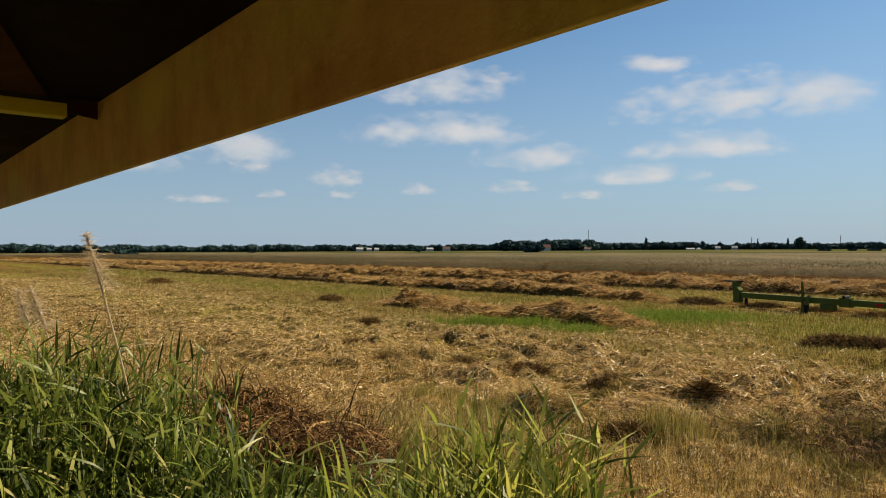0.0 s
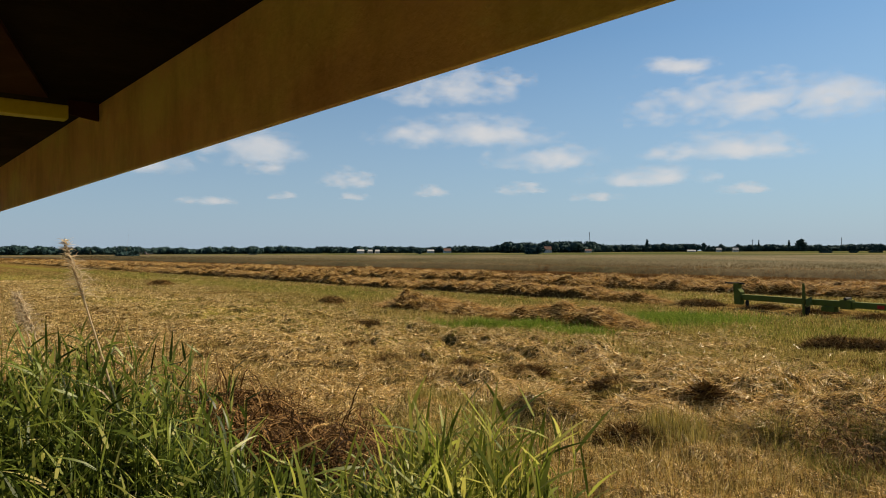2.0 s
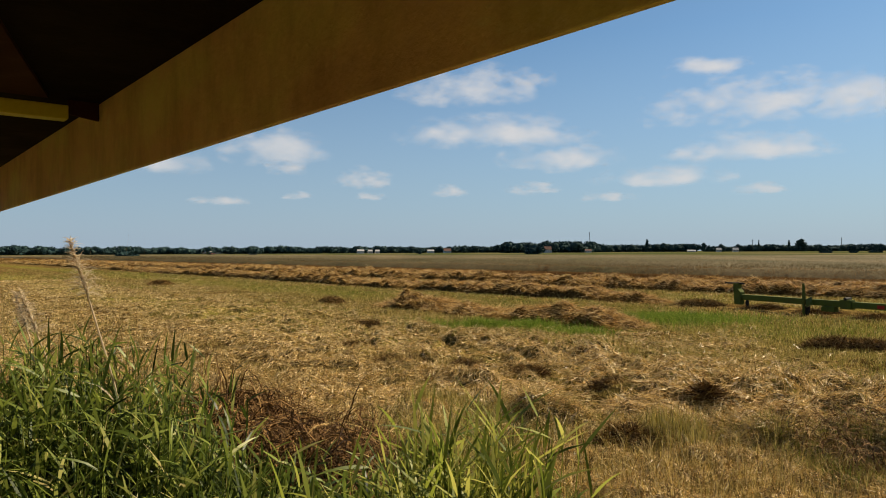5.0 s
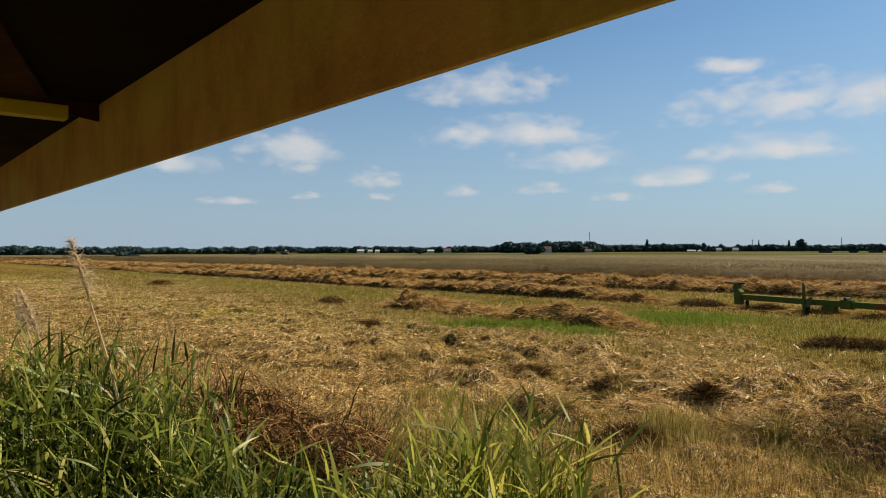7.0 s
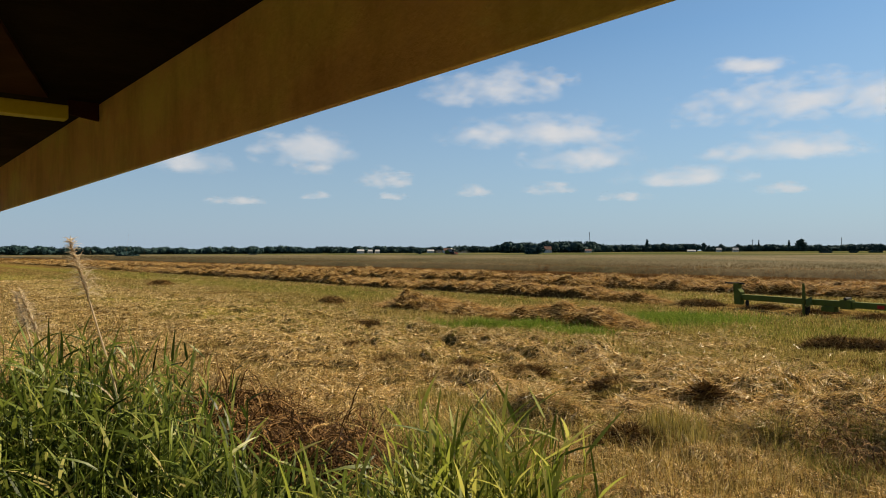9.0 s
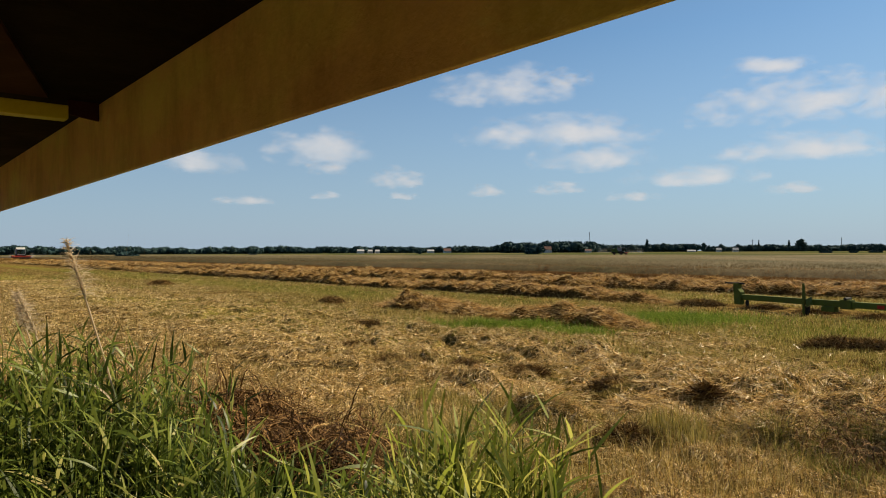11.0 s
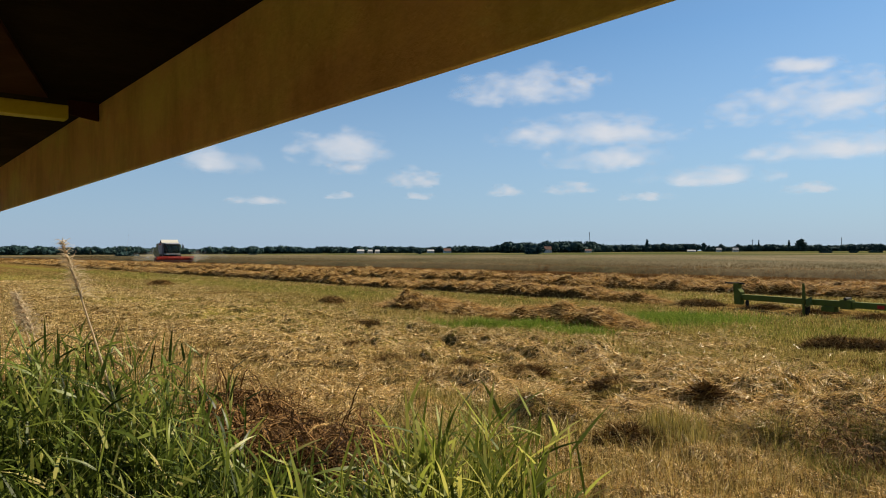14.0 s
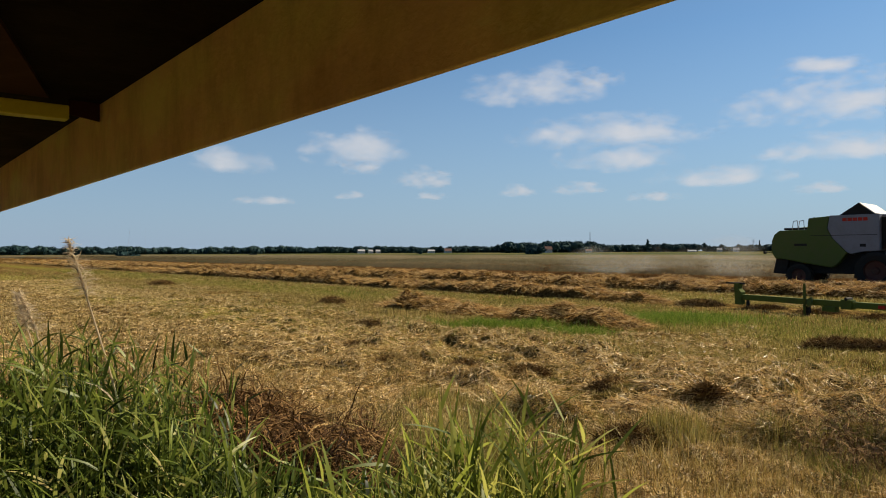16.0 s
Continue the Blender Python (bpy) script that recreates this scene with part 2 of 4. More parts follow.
def ground_height(n, s):
    d = np.hypot(n, s)
    k = np.clip(1.5 - d / 120, 0, 1)
    near = np.clip(1.6 - d / 26, 0, 1)
    # mats of straw resting on the standing stubble, with a ragged bank at the field's edge
    e = n - edge_line(s)
    bank = np.clip(e * 4 + 0.5, 0, 1) * np.clip(0.7 + 1.2 * wobble(s, n * 0.5, 0.9, 46, 2), 0.0, 1.2) * np.clip((7.5 - s) / 3, 0.15, 1) * np.clip(1 - (n - 9) / 4, 0, 1)
    mat = np.clip((wobble(n, s * 0.55, 1.7, 45) + np.where(n < 10.2, 0.22, -0.05) - 0.4 * np.clip((s - 4) / 4, 0, 1)) * 3.5, 0, 1) * np.clip(1.4 - d / 60, 0, 1) * np.clip(e, 0, 1) * np.clip(13 - n, 0, 1)
    heap = np.exp(-((n - 8.6) / 3.2) ** 2) * np.clip(e + 0.5, 0.3, 1)
    strip = np.where((n > 20.5) & (n < 25) & (s < 13.5), 0.0, 1.0)
    return k * (0.05 * wobble(n, s, 2.2, 21) + 0.06 * wobble(n, s, 9.0, 23, 2)) + (0.24 * bank + 0.13 * mat + near * tufting(n, s) * (0.14 + 0.42 * np.where(e < 0, np.maximum(heap, 0.45), heap)) * np.clip(n - 3.0, 0, 1)) * strip


def to_world(n, s, z):
    return np.stack([N.x * n + D.x * s, N.y * n + D.y * s, z], -1)


def to_field(x, y):
    return N.x * x + N.y * y, D.x * x + D.y * y


# ---- ground ----
def build_ground():
    ang = np.concatenate([np.linspace(-0.66, 0.66, 600, endpoint=False), np.linspace(0.66, 2 * math.pi - 0.66, 90, endpoint=False)])
    rad = np.concatenate([[0.02], np.geomspace(0.5, 4.4, 22), np.geomspace(4.5, 45, 430), np.geomspace(47, 4900, 100)])
    r, a = np.meshgrid(rad, ang, indexing="ij")
    x, y = r * np.sin(a), r * np.cos(a)
    n, s = to_field(x, y)
    z = ground_height(n, s)
    ob = mesh_np("ground", np.stack([x, y, z], -1).reshape(-1, 3), grid_quads(len(rad), len(ang), True)[:, ::-1], M_GROUND, True)
    tagged(ob, "flat stubble field of cut cereal with greenish strips", "field", kind="structure")


build_ground()


def ground_at(x, y):
    return ground_height(*to_field(np.asarray(x, float), np.asarray(y, float)))


def scatter(count, near, far, left=-37.0, right=37.0):
    """Plan points that thin out evenly with distance from the verge."""
    az = np.radians(rng.uniform(left, right, count))
    d = np.exp(rng.uniform(math.log(near), math.log(far), count))
    return d * np.sin(az), d * np.cos(az), d


def straws(name, x, y, z, length, width, rise, mat, label, heading=None, category="straw"):
    """Loose straight stalks as thin strips: rise is their angle from the ground."""
    c = len(x)
    head = rng.uniform(0, 2 * math.pi, c) if heading is None else heading
    way = np.stack([np.cos(head) * np.cos(rise), np.sin(head) * np.cos(rise), np.sin(rise)], -1)
    side = np.cross(way, rng.normal(size=(c, 3)))
    side /= np.linalg.norm(side, axis=1)[:, None] + 1e-6
    p = np.stack([x, y, z], -1)
    a, w = way * length[:, None], side * width[:, None] * 0.6
    v = np.stack([p - w, p + w, p + a], 1).reshape(-1, 3)
    q = np.arange(c * 3).reshape(-1, 3)
    return tagged(mesh_np(name, v, q, mat), label, category, kind="stuff")


def cut_ground(n):
    return (n > 1.6) & (n < 42.0)


def green_strip(n, s):
    """How green the ground is: between the swaths, in patches."""
    band = np.exp(-((n - 18.3) / 2.6) ** 2) + 0.6 * np.exp(-((n - 11.2) / 1.3) ** 2) + 0.75 * np.exp(-((n - 27) / 2.0) ** 2)
    return band * (0.6 + 0.9 * wobble(n, s * 0.4, 3.0, 35))


def under_trolley(n, s):
    return (n > 22.2) & (n < 24.0) & (s > 4) & (s < 13.0)


def build_stubble():
    # standing stubble, in drill rows along the field
    x, y, d = scatter(300000, 4.5, 80)
    n, s = to_field(x, y)
    n = np.where(d < 25, np.round(n / 0.14) * 0.14 + rng.normal(0, 0.018, len(n)), n)
    keep = cut_ground(n) & (wobble(n, s, 1.8, 31) > -0.45) & ~under_trolley(n, s) & (rng.random(len(n)) < np.where(d < 10, 0.6, 1.0))
    n, s, d = n[keep], s[keep], d[keep]
    p = to_world(n, s, ground_height(n, s) - 0.02)
    tall = 0.12 + 0.06 * wobble(n, s, 2.4, 33)
    c = len(n)
    straws("stubble", p[:, 0], p[:, 1], p[:, 2], tall * rng.uniform(0.7, 1.3, c), np.maximum(0.0075, np.minimum(d * 0.0009, 0.005 + d * 0.0004)), rng.normal(1.2, 0.35, c),
           M_STUBBLE, "short golden cereal stubble standing in drill rows", category="stubble")
    # taller olive stubble left between the swaths
    x, y, d = scatter(260000, 8.0, 110)
    n, s = to_field(x, y)
    lo, hi = 11.4 + 0.8 * wobble(s, s * 0, 5.0, 37), 20.6 + 0.8 * wobble(s, s * 0, 4.0, 38)
    keep = (((n > lo) & (n < hi)) | ((n > 24.3) & (n < 29.5))) & ~under_trolley(n, s) & (wobble(n, s, 1.4, 39) > -0.35)
    n, s, d = n[keep], s[keep], d[keep]
    c = len(n)
    p = to_world(n, s, ground_height(n, s) - 0.02)
    straws("stubble", p[:, 0], p[:, 1], p[:, 2], rng.uniform(0.07, 0.15, c), np.maximum(0.007, np.minimum(d * 0.0009, 0.006 + d * 0.0004)), rng.normal(1.3, 0.25, c),
           M_OLIVE, "taller olive-coloured stubble between the swaths", category="stubble")
    # the bank of uncut stalks under the mats, at the field's edge
    c = 11000
    s = rng.uniform(-3.5, 6.8, c)
    n = edge_line(s) + rng.normal(-0.05, 0.25, c)
    s, n = s[wobble(s, n, 0.7, 50, 2) > -0.05], n[wobble(s, n, 0.7, 50, 2) > -0.05]
    c = len(n)
    p = to_world(n, s, ground_height(n, s) - 0.12)
    straws("edge_stalks", p[:, 0], p[:, 1], p[:, 2], rng.uniform(0.14, 0.30, c), rng.uniform(0.007, 0.013, c), rng.normal(1.1, 0.4, c), M_BROWN, "dark dead stalks along the ragged field edge", category="stubble")
    c = 22000
    s = rng.uniform(-3.5, 6.8, c)
    n = edge_line(s) + 0.3 - rng.exponential(0.55, c)
    p = to_world(n, s, ground_height(n, s) - 0.1)
    straws("edge_grass", p[:, 0], p[:, 1], p[:, 2], rng.uniform(0.12, 0.32, c), rng.uniform(0.006, 0.012, c), rng.normal(1.0, 0.4, c), M_OLIVE, "olive grass standing along the field edge", category="grass")
    # golden stalks still standing in front of the bank, and straw tumbled over its top
    c = 9000
    s = rng.uniform(-3.5, 6.8, c)
    n = edge_line(s) - 0.05 - np.abs(rng.normal(0, 0.3, c))
    s, n = s[wobble(s, n, 0.8, 51, 2) > 0.0], n[wobble(s, n, 0.8, 51, 2) > 0.0]
    c = len(n)
    p = to_world(n, s, ground_height(n, s) - 0.03)
    straws("edge_stalks", p[:, 0], p[:, 1], p[:, 2], rng.uniform(0.18, 0.36, c) * (1 + 0.5 * wobble(s, n, 0.5, 49, 2)), rng.uniform(0.006, 0.011, c), rng.normal(1.4, 0.18, c), M_OLIVE, "golden stalks standing along the field edge", category="stubble")
    c = 26000
    s = rng.uniform(-3.5, 6.8, c)
    n = edge_line(s) + np.abs(rng.normal(0, 0.6, c))
    keep = tufting(n, s) + rng.uniform(-0.05, 0.05, c) > 0.14
    n, s = n[keep], s[keep]
    c = len(n)
    p = to_world(n, s, ground_height(n, s) + rng.uniform(0, 0.05, c))
    straws("loose_straw", p[:, 0], p[:, 1], p[:, 2], rng.uniform(0.08, 0.28, c), rng.uniform(0.006, 0.009, c), rng.normal(0.0, 0.3, c), M_STRAW, "golden straw tumbled over the field edge", category="straw")
    # green regrowth in the strips between
    x, y, d = scatter(280000, 6.0, 90)
    n, s = to_field(x, y)
    keep = cut_ground(n) & ~under_trolley(n, s) & (green_strip(n, s) + rng.uniform(-0.35, 0.35, len(n)) > 0.42)
    n, s, d = n[keep], s[keep], d[keep]
    c = len(n)
    p = to_world(n, s, ground_height(n, s) - 0.01)
    straws("regrowth", p[:, 0], p[:, 1], p[:, 2], rng.uniform(0.06, 0.16, c), np.maximum(0.0055, d * 0.0009), rng.normal(1.1, 0.3, c),
           M_GRASS, "short green regrowth between the stubble rows", category="grass")
    # lush patches of grass
    for gx, gy, w, dpt, h, c in ((6.4, 19.3, 1.2, 0.7, 0.22, 9000), (1.2, 17.2, 0.9, 0.25, 0.28, 4000), (3.2, 16.3, 0.5, 0.3, 0.2, 1500), (12.5, 16.0, 1.6, 0.5, 0.15, 1500)):
        x, y = gx + rng.normal(0, w, c), gy + rng.normal(0, dpt, c)
        straws("lush_grass", x, y, ground_at(x, y) - 0.01, rng.uniform(0.6, 1.2, c) * h, np.full(c, 0.014), rng.normal(1.1, 0.35, c), M_LUSH, "lush bright green grass among the stubble", category="grass")
    # loose straw that lies over it
    x, y, d = scatter(760000, 4.5, 60)
    n, s = to_field(x, y)
    keep = cut_ground(n) & (0.8 * wobble(n, s, 2.6, 41) - 0.012 * np.clip(n - 13, 0, 20) + 1.05 * np.exp(-((n - 8.0) / 2.6) ** 2) + 0.6 * np.exp(-((n - 4.5) / 2.6) ** 2) + rng.uniform(-0.3, 0.3, len(n)) - 0.5 * np.clip(green_strip(n, s), 0, 1) + 0.5 * wobble(n, s, 0.4, 28, 2) + 0.25 * wobble(n, s * 0.55, 1.7, 45) > 0.32 * np.clip(n - 11.5, 0, 1) - 0.1)
    keep &= (tufting(n, s) + rng.uniform(-0.07, 0.07, len(n)) > np.where(n < edge_line(s), 0.15, np.where(d < 30, 0.15, 0.07))) & ((n > edge_line(s) - 0.15) | (rng.random(len(n)) < 0.9))
    n, s, d = n[keep], s[keep], d[keep]
    c = len(n)
    head = rng.uniform(0, 2 * math.pi, c)
    h0 = ground_height(n, s)
    fn, fs = to_field(np.cos(head), np.sin(head))
    slope = np.arctan((ground_height(n + 0.1 * fn, s + 0.1 * fs) - h0) / 0.1)
    p = to_world(n, s, h0 + np.abs(rng.normal(0.0, 0.02, c)))
    thin = np.where(n < edge_line(s) - 0.1, 0.75, 1.0)
    straws("loose_straw", p[:, 0], p[:, 1], p[:, 2], rng.uniform(0.06, 0.22, c) * np.clip(16 / d, 0.6, 1) * thin, np.maximum(0.006, np.minimum(d * 0.0010, 0.0056 + d * 0.0004)), slope + rng.normal(0.1, 0.25, c),
           M_STRAW, "loose golden straw strewn over the stubble", heading=head, category="straw")


def straw_clump(x, y, w, dpt, h):
    """A heap left by the harvester: a lumpy mound bristling with stalks."""
    f = 1 - 0.5 * float(ground_at(x, y))
    x, y, h = x * f, y * f, h * 0.85
    g = float(ground_at(x, y)) - 0.06
    u, a = np.meshgrid(np.linspace(0, 1, 11), np.linspace(0, 2 * math.pi, 26, endpoint=False), indexing="ij")
    rim = 1 + 0.35 * wobble(np.cos(a) * 2 + x, np.sin(a) * 2 + y, 1.0, 81)
    px, py = x + u * np.cos(a) * w * rim, y + u * np.sin(a) * dpt * rim
    z = g + h * (1 - u ** 3) * (0.8 + 0.6 * np.abs(wobble(px, py, 0.3, 82))) - 0.1 * u ** 4
    ob = mesh_np("straw_clump", np.stack([px, py, z], -1).reshape(-1, 3), grid_quads(11, 26, True), M_SWATH, True)
    tagged(ob, "clump of matted straw on stubble, toned dark brown for its shaded side", "straw clump", "straw clumps")
    c = int(2000 * w / 0.4)
    u, a = rng.uniform(0, 1, c) ** 0.6, rng.uniform(0, 6.283, c)
    # dark stalk colours carry the shade on the clump's near side
    for k, mat in ((0, M_BROWN), (1, M_DRY)):
        i = np.arange(k, c, 2)
        b = len(i)
        e = straws("tangle", x + u[i] * np.cos(a[i]) * w, y + u[i] * np.sin(a[i]) * dpt, g + h * (1 - u[i] ** 3) * 0.95, rng.uniform(0.08, 0.24, b), np.full(b, 0.009), rng.normal(0.05 + 0.2 * k, 0.4, b), mat, "", category="")
        e.parent = ob


def build_swath(row):
    off, h, half, patchy, first, last = row
    s = np.concatenate([np.arange(-12, 45, 0.1), np.geomspace(45, 460, 420)])
    n = off + np.linspace(-1.9, 1.9, 37) * half
    ss, nn = np.meshgrid(s, n, indexing="ij")
    z = swath_height(nn, ss, row) + ground_height(nn, ss) - 0.03
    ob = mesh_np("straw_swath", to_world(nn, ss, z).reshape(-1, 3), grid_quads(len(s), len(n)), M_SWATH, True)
    tagged(ob, "long fluffy swath of golden-brown straw lying on stubble", "straw swath", "straw swaths", "stuff")
    # the tangle that stands out of it
    c = 190000
    s = np.exp(rng.uniform(math.log(14), math.log(200), c)) - 14 + off * 0.22
    n = off + 0.15 + rng.normal(0, 0.5, c) * half
    hh = swath_height(n, s, row)
    keep = hh > 0.05
    n, s, hh = n[keep], s[keep], hh[keep]
    c = len(n)
    d = np.hypot(n, s)
    p = to_world(n, s, hh + ground_height(n, s) - rng.uniform(0, 0.06, c))
    strands_ob = straws("swath_tangle", p[:, 0], p[:, 1], p[:, 2], rng.uniform(0.14, 0.42, c), np.maximum(0.006, d * 0.00047), rng.normal(0.02, 0.28, c),
                        M_WINDROW, "", category="")
    strands_ob.parent = ob


def swath_material():
    m, nt, b = material("straw_core_with_shade")
    # core toned dark for the self-shadowing deep inside the straw
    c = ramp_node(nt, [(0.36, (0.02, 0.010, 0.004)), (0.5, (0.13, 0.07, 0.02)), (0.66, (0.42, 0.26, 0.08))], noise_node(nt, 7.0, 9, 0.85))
    nt.links.new(c, b.inputs["Base Color"])
    b.inputs["Roughness"].default_value = 0.9
    b.inputs["Specular IOR Level"].default_value = 0.0
    bump_node(nt, b, noise_node(nt, 14, 6, 0.85), 1.0, 0.2)
    return m


M_SWATH = swath_material()
build_stubble()
for row in ROWS:
    build_swath(row)
for spot in ((0.33, 10.9, 0.33, 0.22, 0.34), (3.5, 9.1, 0.22, 0.16, 0.24), (-0.97, 12.6, 0.35, 0.25, 0.16), (7.9, 13.8, 0.75, 0.4, 0.32), (8.5, 13.6, 0.5, 0.35, 0.26), (-1.9, 14.6, 0.4, 0.3, 0.16),
             (-17.7, 42.7, 0.9, 0.6, 0.4), (-4.3, 26.2, 0.6, 0.5, 0.35), (9.2, 24.6, 1.0, 0.5, 0.3), (10.9, 23.2, 0.8, 0.3, 0.2), (11.7, 21.4, 0.9, 0.3, 0.18), (12.6, 19.6, 0.9, 0.3, 0.18), (2.35, 9.7, 0.28, 0.18, 0.16), (1.9, 7.1, 0.4, 0.2, 0.22), (4.0, 6.2, 0.5, 0.2, 0.16), (-2.0, 18.3, 0.4, 0.3, 0.2), (1.35, 11.0, 0.35, 0.2, 0.14), (-0.6, 11.6, 0.4, 0.2, 0.14)):
    straw_clump(*spot)


# ---- standing crop ----
CROP_N = 42.3


def crop_material():
    m, nt, b = material("crop_ears")
    big = ramp_node(nt, [(0.35, (0.085, 0.08, 0.03)), (0.5, (0.125, 0.098, 0.045)), (0.65, (0.165, 0.128, 0.066))], noise_node(nt, 0.06, 3, 0.5, stretch=(1, 0.3, 1), turn=radians(-TURN)))
    fine = ramp_node(nt, [(0.35, (0.45, 0.40, 0.36)), (0.65, (1, 1, 1))], noise_node(nt, 2.5, 6, 0.8))
    nt.links.new(mix_color(nt, 0.8, big, fine, "MULTIPLY"), b.inputs["Base Color"])
    b.inputs["Roughness"].default_value = 0.95
    b.inputs["Specular IOR Level"].default_value = 0.1
    bump_node(nt, b, noise_node(nt, 6, 5, 0.8), 0.8, 0.2)
    return m


def build_crop():
    n = np.concatenate([[CROP_N, CROP_N], CROP_N + np.geomspace(0.15, 150, 60)])
    s = np.concatenate([np.arange(-60, 60, 0.35), np.geomspace(60, 620, 240)])
    nn, ss = np.meshgrid(n, s, indexing="ij")
    z = 0.84 + 0.07 * wobble(nn, ss, 0.8, 51) + 0.06 * wobble(nn, ss, 12, 52)
    z[0] = 0.0
    nn[0] -= 1.0
    nn[:2] += 0.12 * wobble(ss[:2], ss[:2] * 0, 0.9, 53)
    z[-1] = 0.0
    ob = mesh_np("standing_crop", to_world(nn, ss, z).reshape(-1, 3), grid_quads(len(n), len(s))[:, ::-1], crop_material(), True)
    tagged(ob, "wide field of ripe beige standing cereal", "cereal crop", kind="stuff")
    c = 90000
    s = np.exp(rng.uniform(math.log(20), math.log(320), c)) - 20 + 5
    n = CROP_N - 1.1 + rng.exponential(0.8, c)
    d = np.hypot(n, s)
    p = to_world(n, s, np.zeros(c))
    low = rng.uniform(0, 0.55, c)
    step = np.clip((n - CROP_N + 1.0) / 1.0, 0.45, 1)
    low = low * 0.5 * step
    e = straws("crop_stems", p[:, 0], p[:, 1], low, rng.uniform(0.75, 1.02, c) * step - low, np.maximum(0.02, d * 0.0009), rng.normal(1.45, 0.12, c), M_CROP, "", category="")
    e.parent = ob
    n = CROP_N + rng.exponential(14, c)
    s = n * rng.uniform(0.2, 5.5, c)
    d = np.hypot(n, s)
    p = to_world(n, s, np.zeros(c))
    e = straws("crop_ears", p[:, 0], p[:, 1], np.full(c, 0.72), rng.uniform(0.1, 0.3, c), np.maximum(0.02, d * 0.0010), rng.normal(1.3, 0.25, c), M_EARS, "", category="")
    e.parent = ob


build_crop()


# ---- distance ----
def clump_cloud(bm_verts, bm_faces, cx, cy, cz, rx, rz, count, size, core=True):
    """Leafy tufts over a rough crown: small tilted four-sided scales."""
    u = rng.normal(size=(count, 3))
    u /= np.linalg.norm(u, axis=1)[:, None]
    u *= rng.uniform(0.55, 1.0, count)[:, None] ** 0.5
    c = np.array([cx, cy, cz]) + u * np.array([rx, rx, rz])
    a = rng.normal(size=(count, 3)) * size
    b = rng.normal(size=(count, 3)) * size
    v = np.stack([c - a, c - b, c + a, c + b], 1).reshape(-1, 3)
    if core:
        t, f = np.meshgrid(np.linspace(0.15, math.pi - 0.15, 5), np.linspace(0, 2 * math.pi, 9, endpoint=False), indexing="ij")
        k = sum(len(x) for x in bm_verts)
        lump = 0.76 + 0.16 * np.sin(3 * f + cx) * np.sin(2 * t + cy)
        bm_verts.append(np.stack([cx + rx * lump * np.sin(t) * np.cos(f), cy + rx * lump * np.sin(t) * np.sin(f), cz + rz * lump * np.cos(t)], -1).reshape(-1, 3))
        bm_faces.append(grid_quads(5, 9, True) + k)
    k = sum(len(x) for x in bm_verts)
    bm_verts.append(v)
    bm_faces.append(np.arange(count * 4).reshape(-1, 4) + k)


def at(az, dist, z=0.0):
    return dist * math.sin(radians(az)), dist * math.cos(radians(az)), z


def wood(name, az0, az1, dist, low, high, label, step=0.2, patch=0):
    """A far wood: many crowns side by side along a bearing."""
    vs, fs = [], []
    az = az0
    while az < az1:
        k = 0.5 + 0.5 * float(wobble(az * 10, patch, 6, 61)) + rng.uniform(-0.2, 0.2)
        h = low + (high - low) * min(max(k, 0), 1)
        dd = dist + rng.uniform(-40, 60)
        x, y, _ = at(az, dd)
        r = h * rng.uniform(0.45, 0.75)
        clump_cloud(vs, fs, x, y, h * 0.58, r * 0.8, h * 0.42, 150, h * 0.05)
        clump_cloud(vs, fs, x + rng.uniform(-r, r), y + 14, h * 0.36, r * 1.6, h * 0.38, 130, h * 0.085)
        az += step * rng.uniform(0.7, 1.3)
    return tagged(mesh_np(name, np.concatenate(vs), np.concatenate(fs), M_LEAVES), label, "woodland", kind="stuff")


def tree(az, dist, h, r, label, name="tree", conic=False, base=0.12):
    x, y, _ = at(az, dist)
    bm = bmesh.new()
    bmesh.ops.create_cone(bm, segments=7, radius1=h * 0.03, radius2=h * 0.012, depth=h * 0.6, matrix=pose(0, 0, h * 0.3), cap_ends=True)
    root = new(name)
    root.location = (x, y, 0)
    tagged(root, label, "tree")
    part("trunk", bm, M_BARK, root)
    vs, fs = [], []
    for k in range(9):
        t = (k + 0.5) / 9
        rr = r * (1.05 - t if conic else math.sin(math.pi * min(t * 0.85 + 0.12, 1)) ** 0.6)
        a = rng.uniform(0, 6.28)
        clump_cloud(vs, fs, math.cos(a) * rr * 0.35, math.sin(a) * rr * 0.35, h * (base + (1 - base) * t), rr * 0.8, h * 0.085, 60, r * 0.13)
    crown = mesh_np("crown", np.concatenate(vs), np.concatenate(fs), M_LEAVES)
    crown.parent = root


wood("far_wood", -48, -24.5, 1300, 9, 17, "dark green far wood along the field edge", patch=1)
wood("far_wood", -24.5, 5, 1350, 9, 17, "dark green far wood along the field edge", patch=2)
wood("far_wood", 5.2, 12.5, 1000, 11, 19, "tall dark wood behind the farmhouse", patch=3)
wood("far_wood", 12.3, 20.5, 1250, 11, 16, "dark green far wood of even height", patch=4)
wood("far_wood", 21.3, 48, 1250, 8, 13, "dark green far wood along the field edge", patch=5)


FAR_TREE = "dark green tree standing by the far fields"
tree(16.65, 1100, 19, 3.4, "tall narrow poplar in front of the far wood", "poplar", base=0.05)
tree(24.85, 1150, 17, 2.6, "narrow dark conifer among far trees", "conifer", conic=True)
tree(26.9, 1150, 16, 4.2, "conical dark tree among far trees", "conifer", conic=True)
tree(27.7, 1100, 16.5, 7.5, "round-crowned tree standing above the far wood", base=0.25)
tree(20.9, 1150, 13, 5.0, FAR_TREE)
tree(22.2, 1180, 11, 6.0, FAR_TREE)
tree(23.4, 1180, 11, 5.0, FAR_TREE)


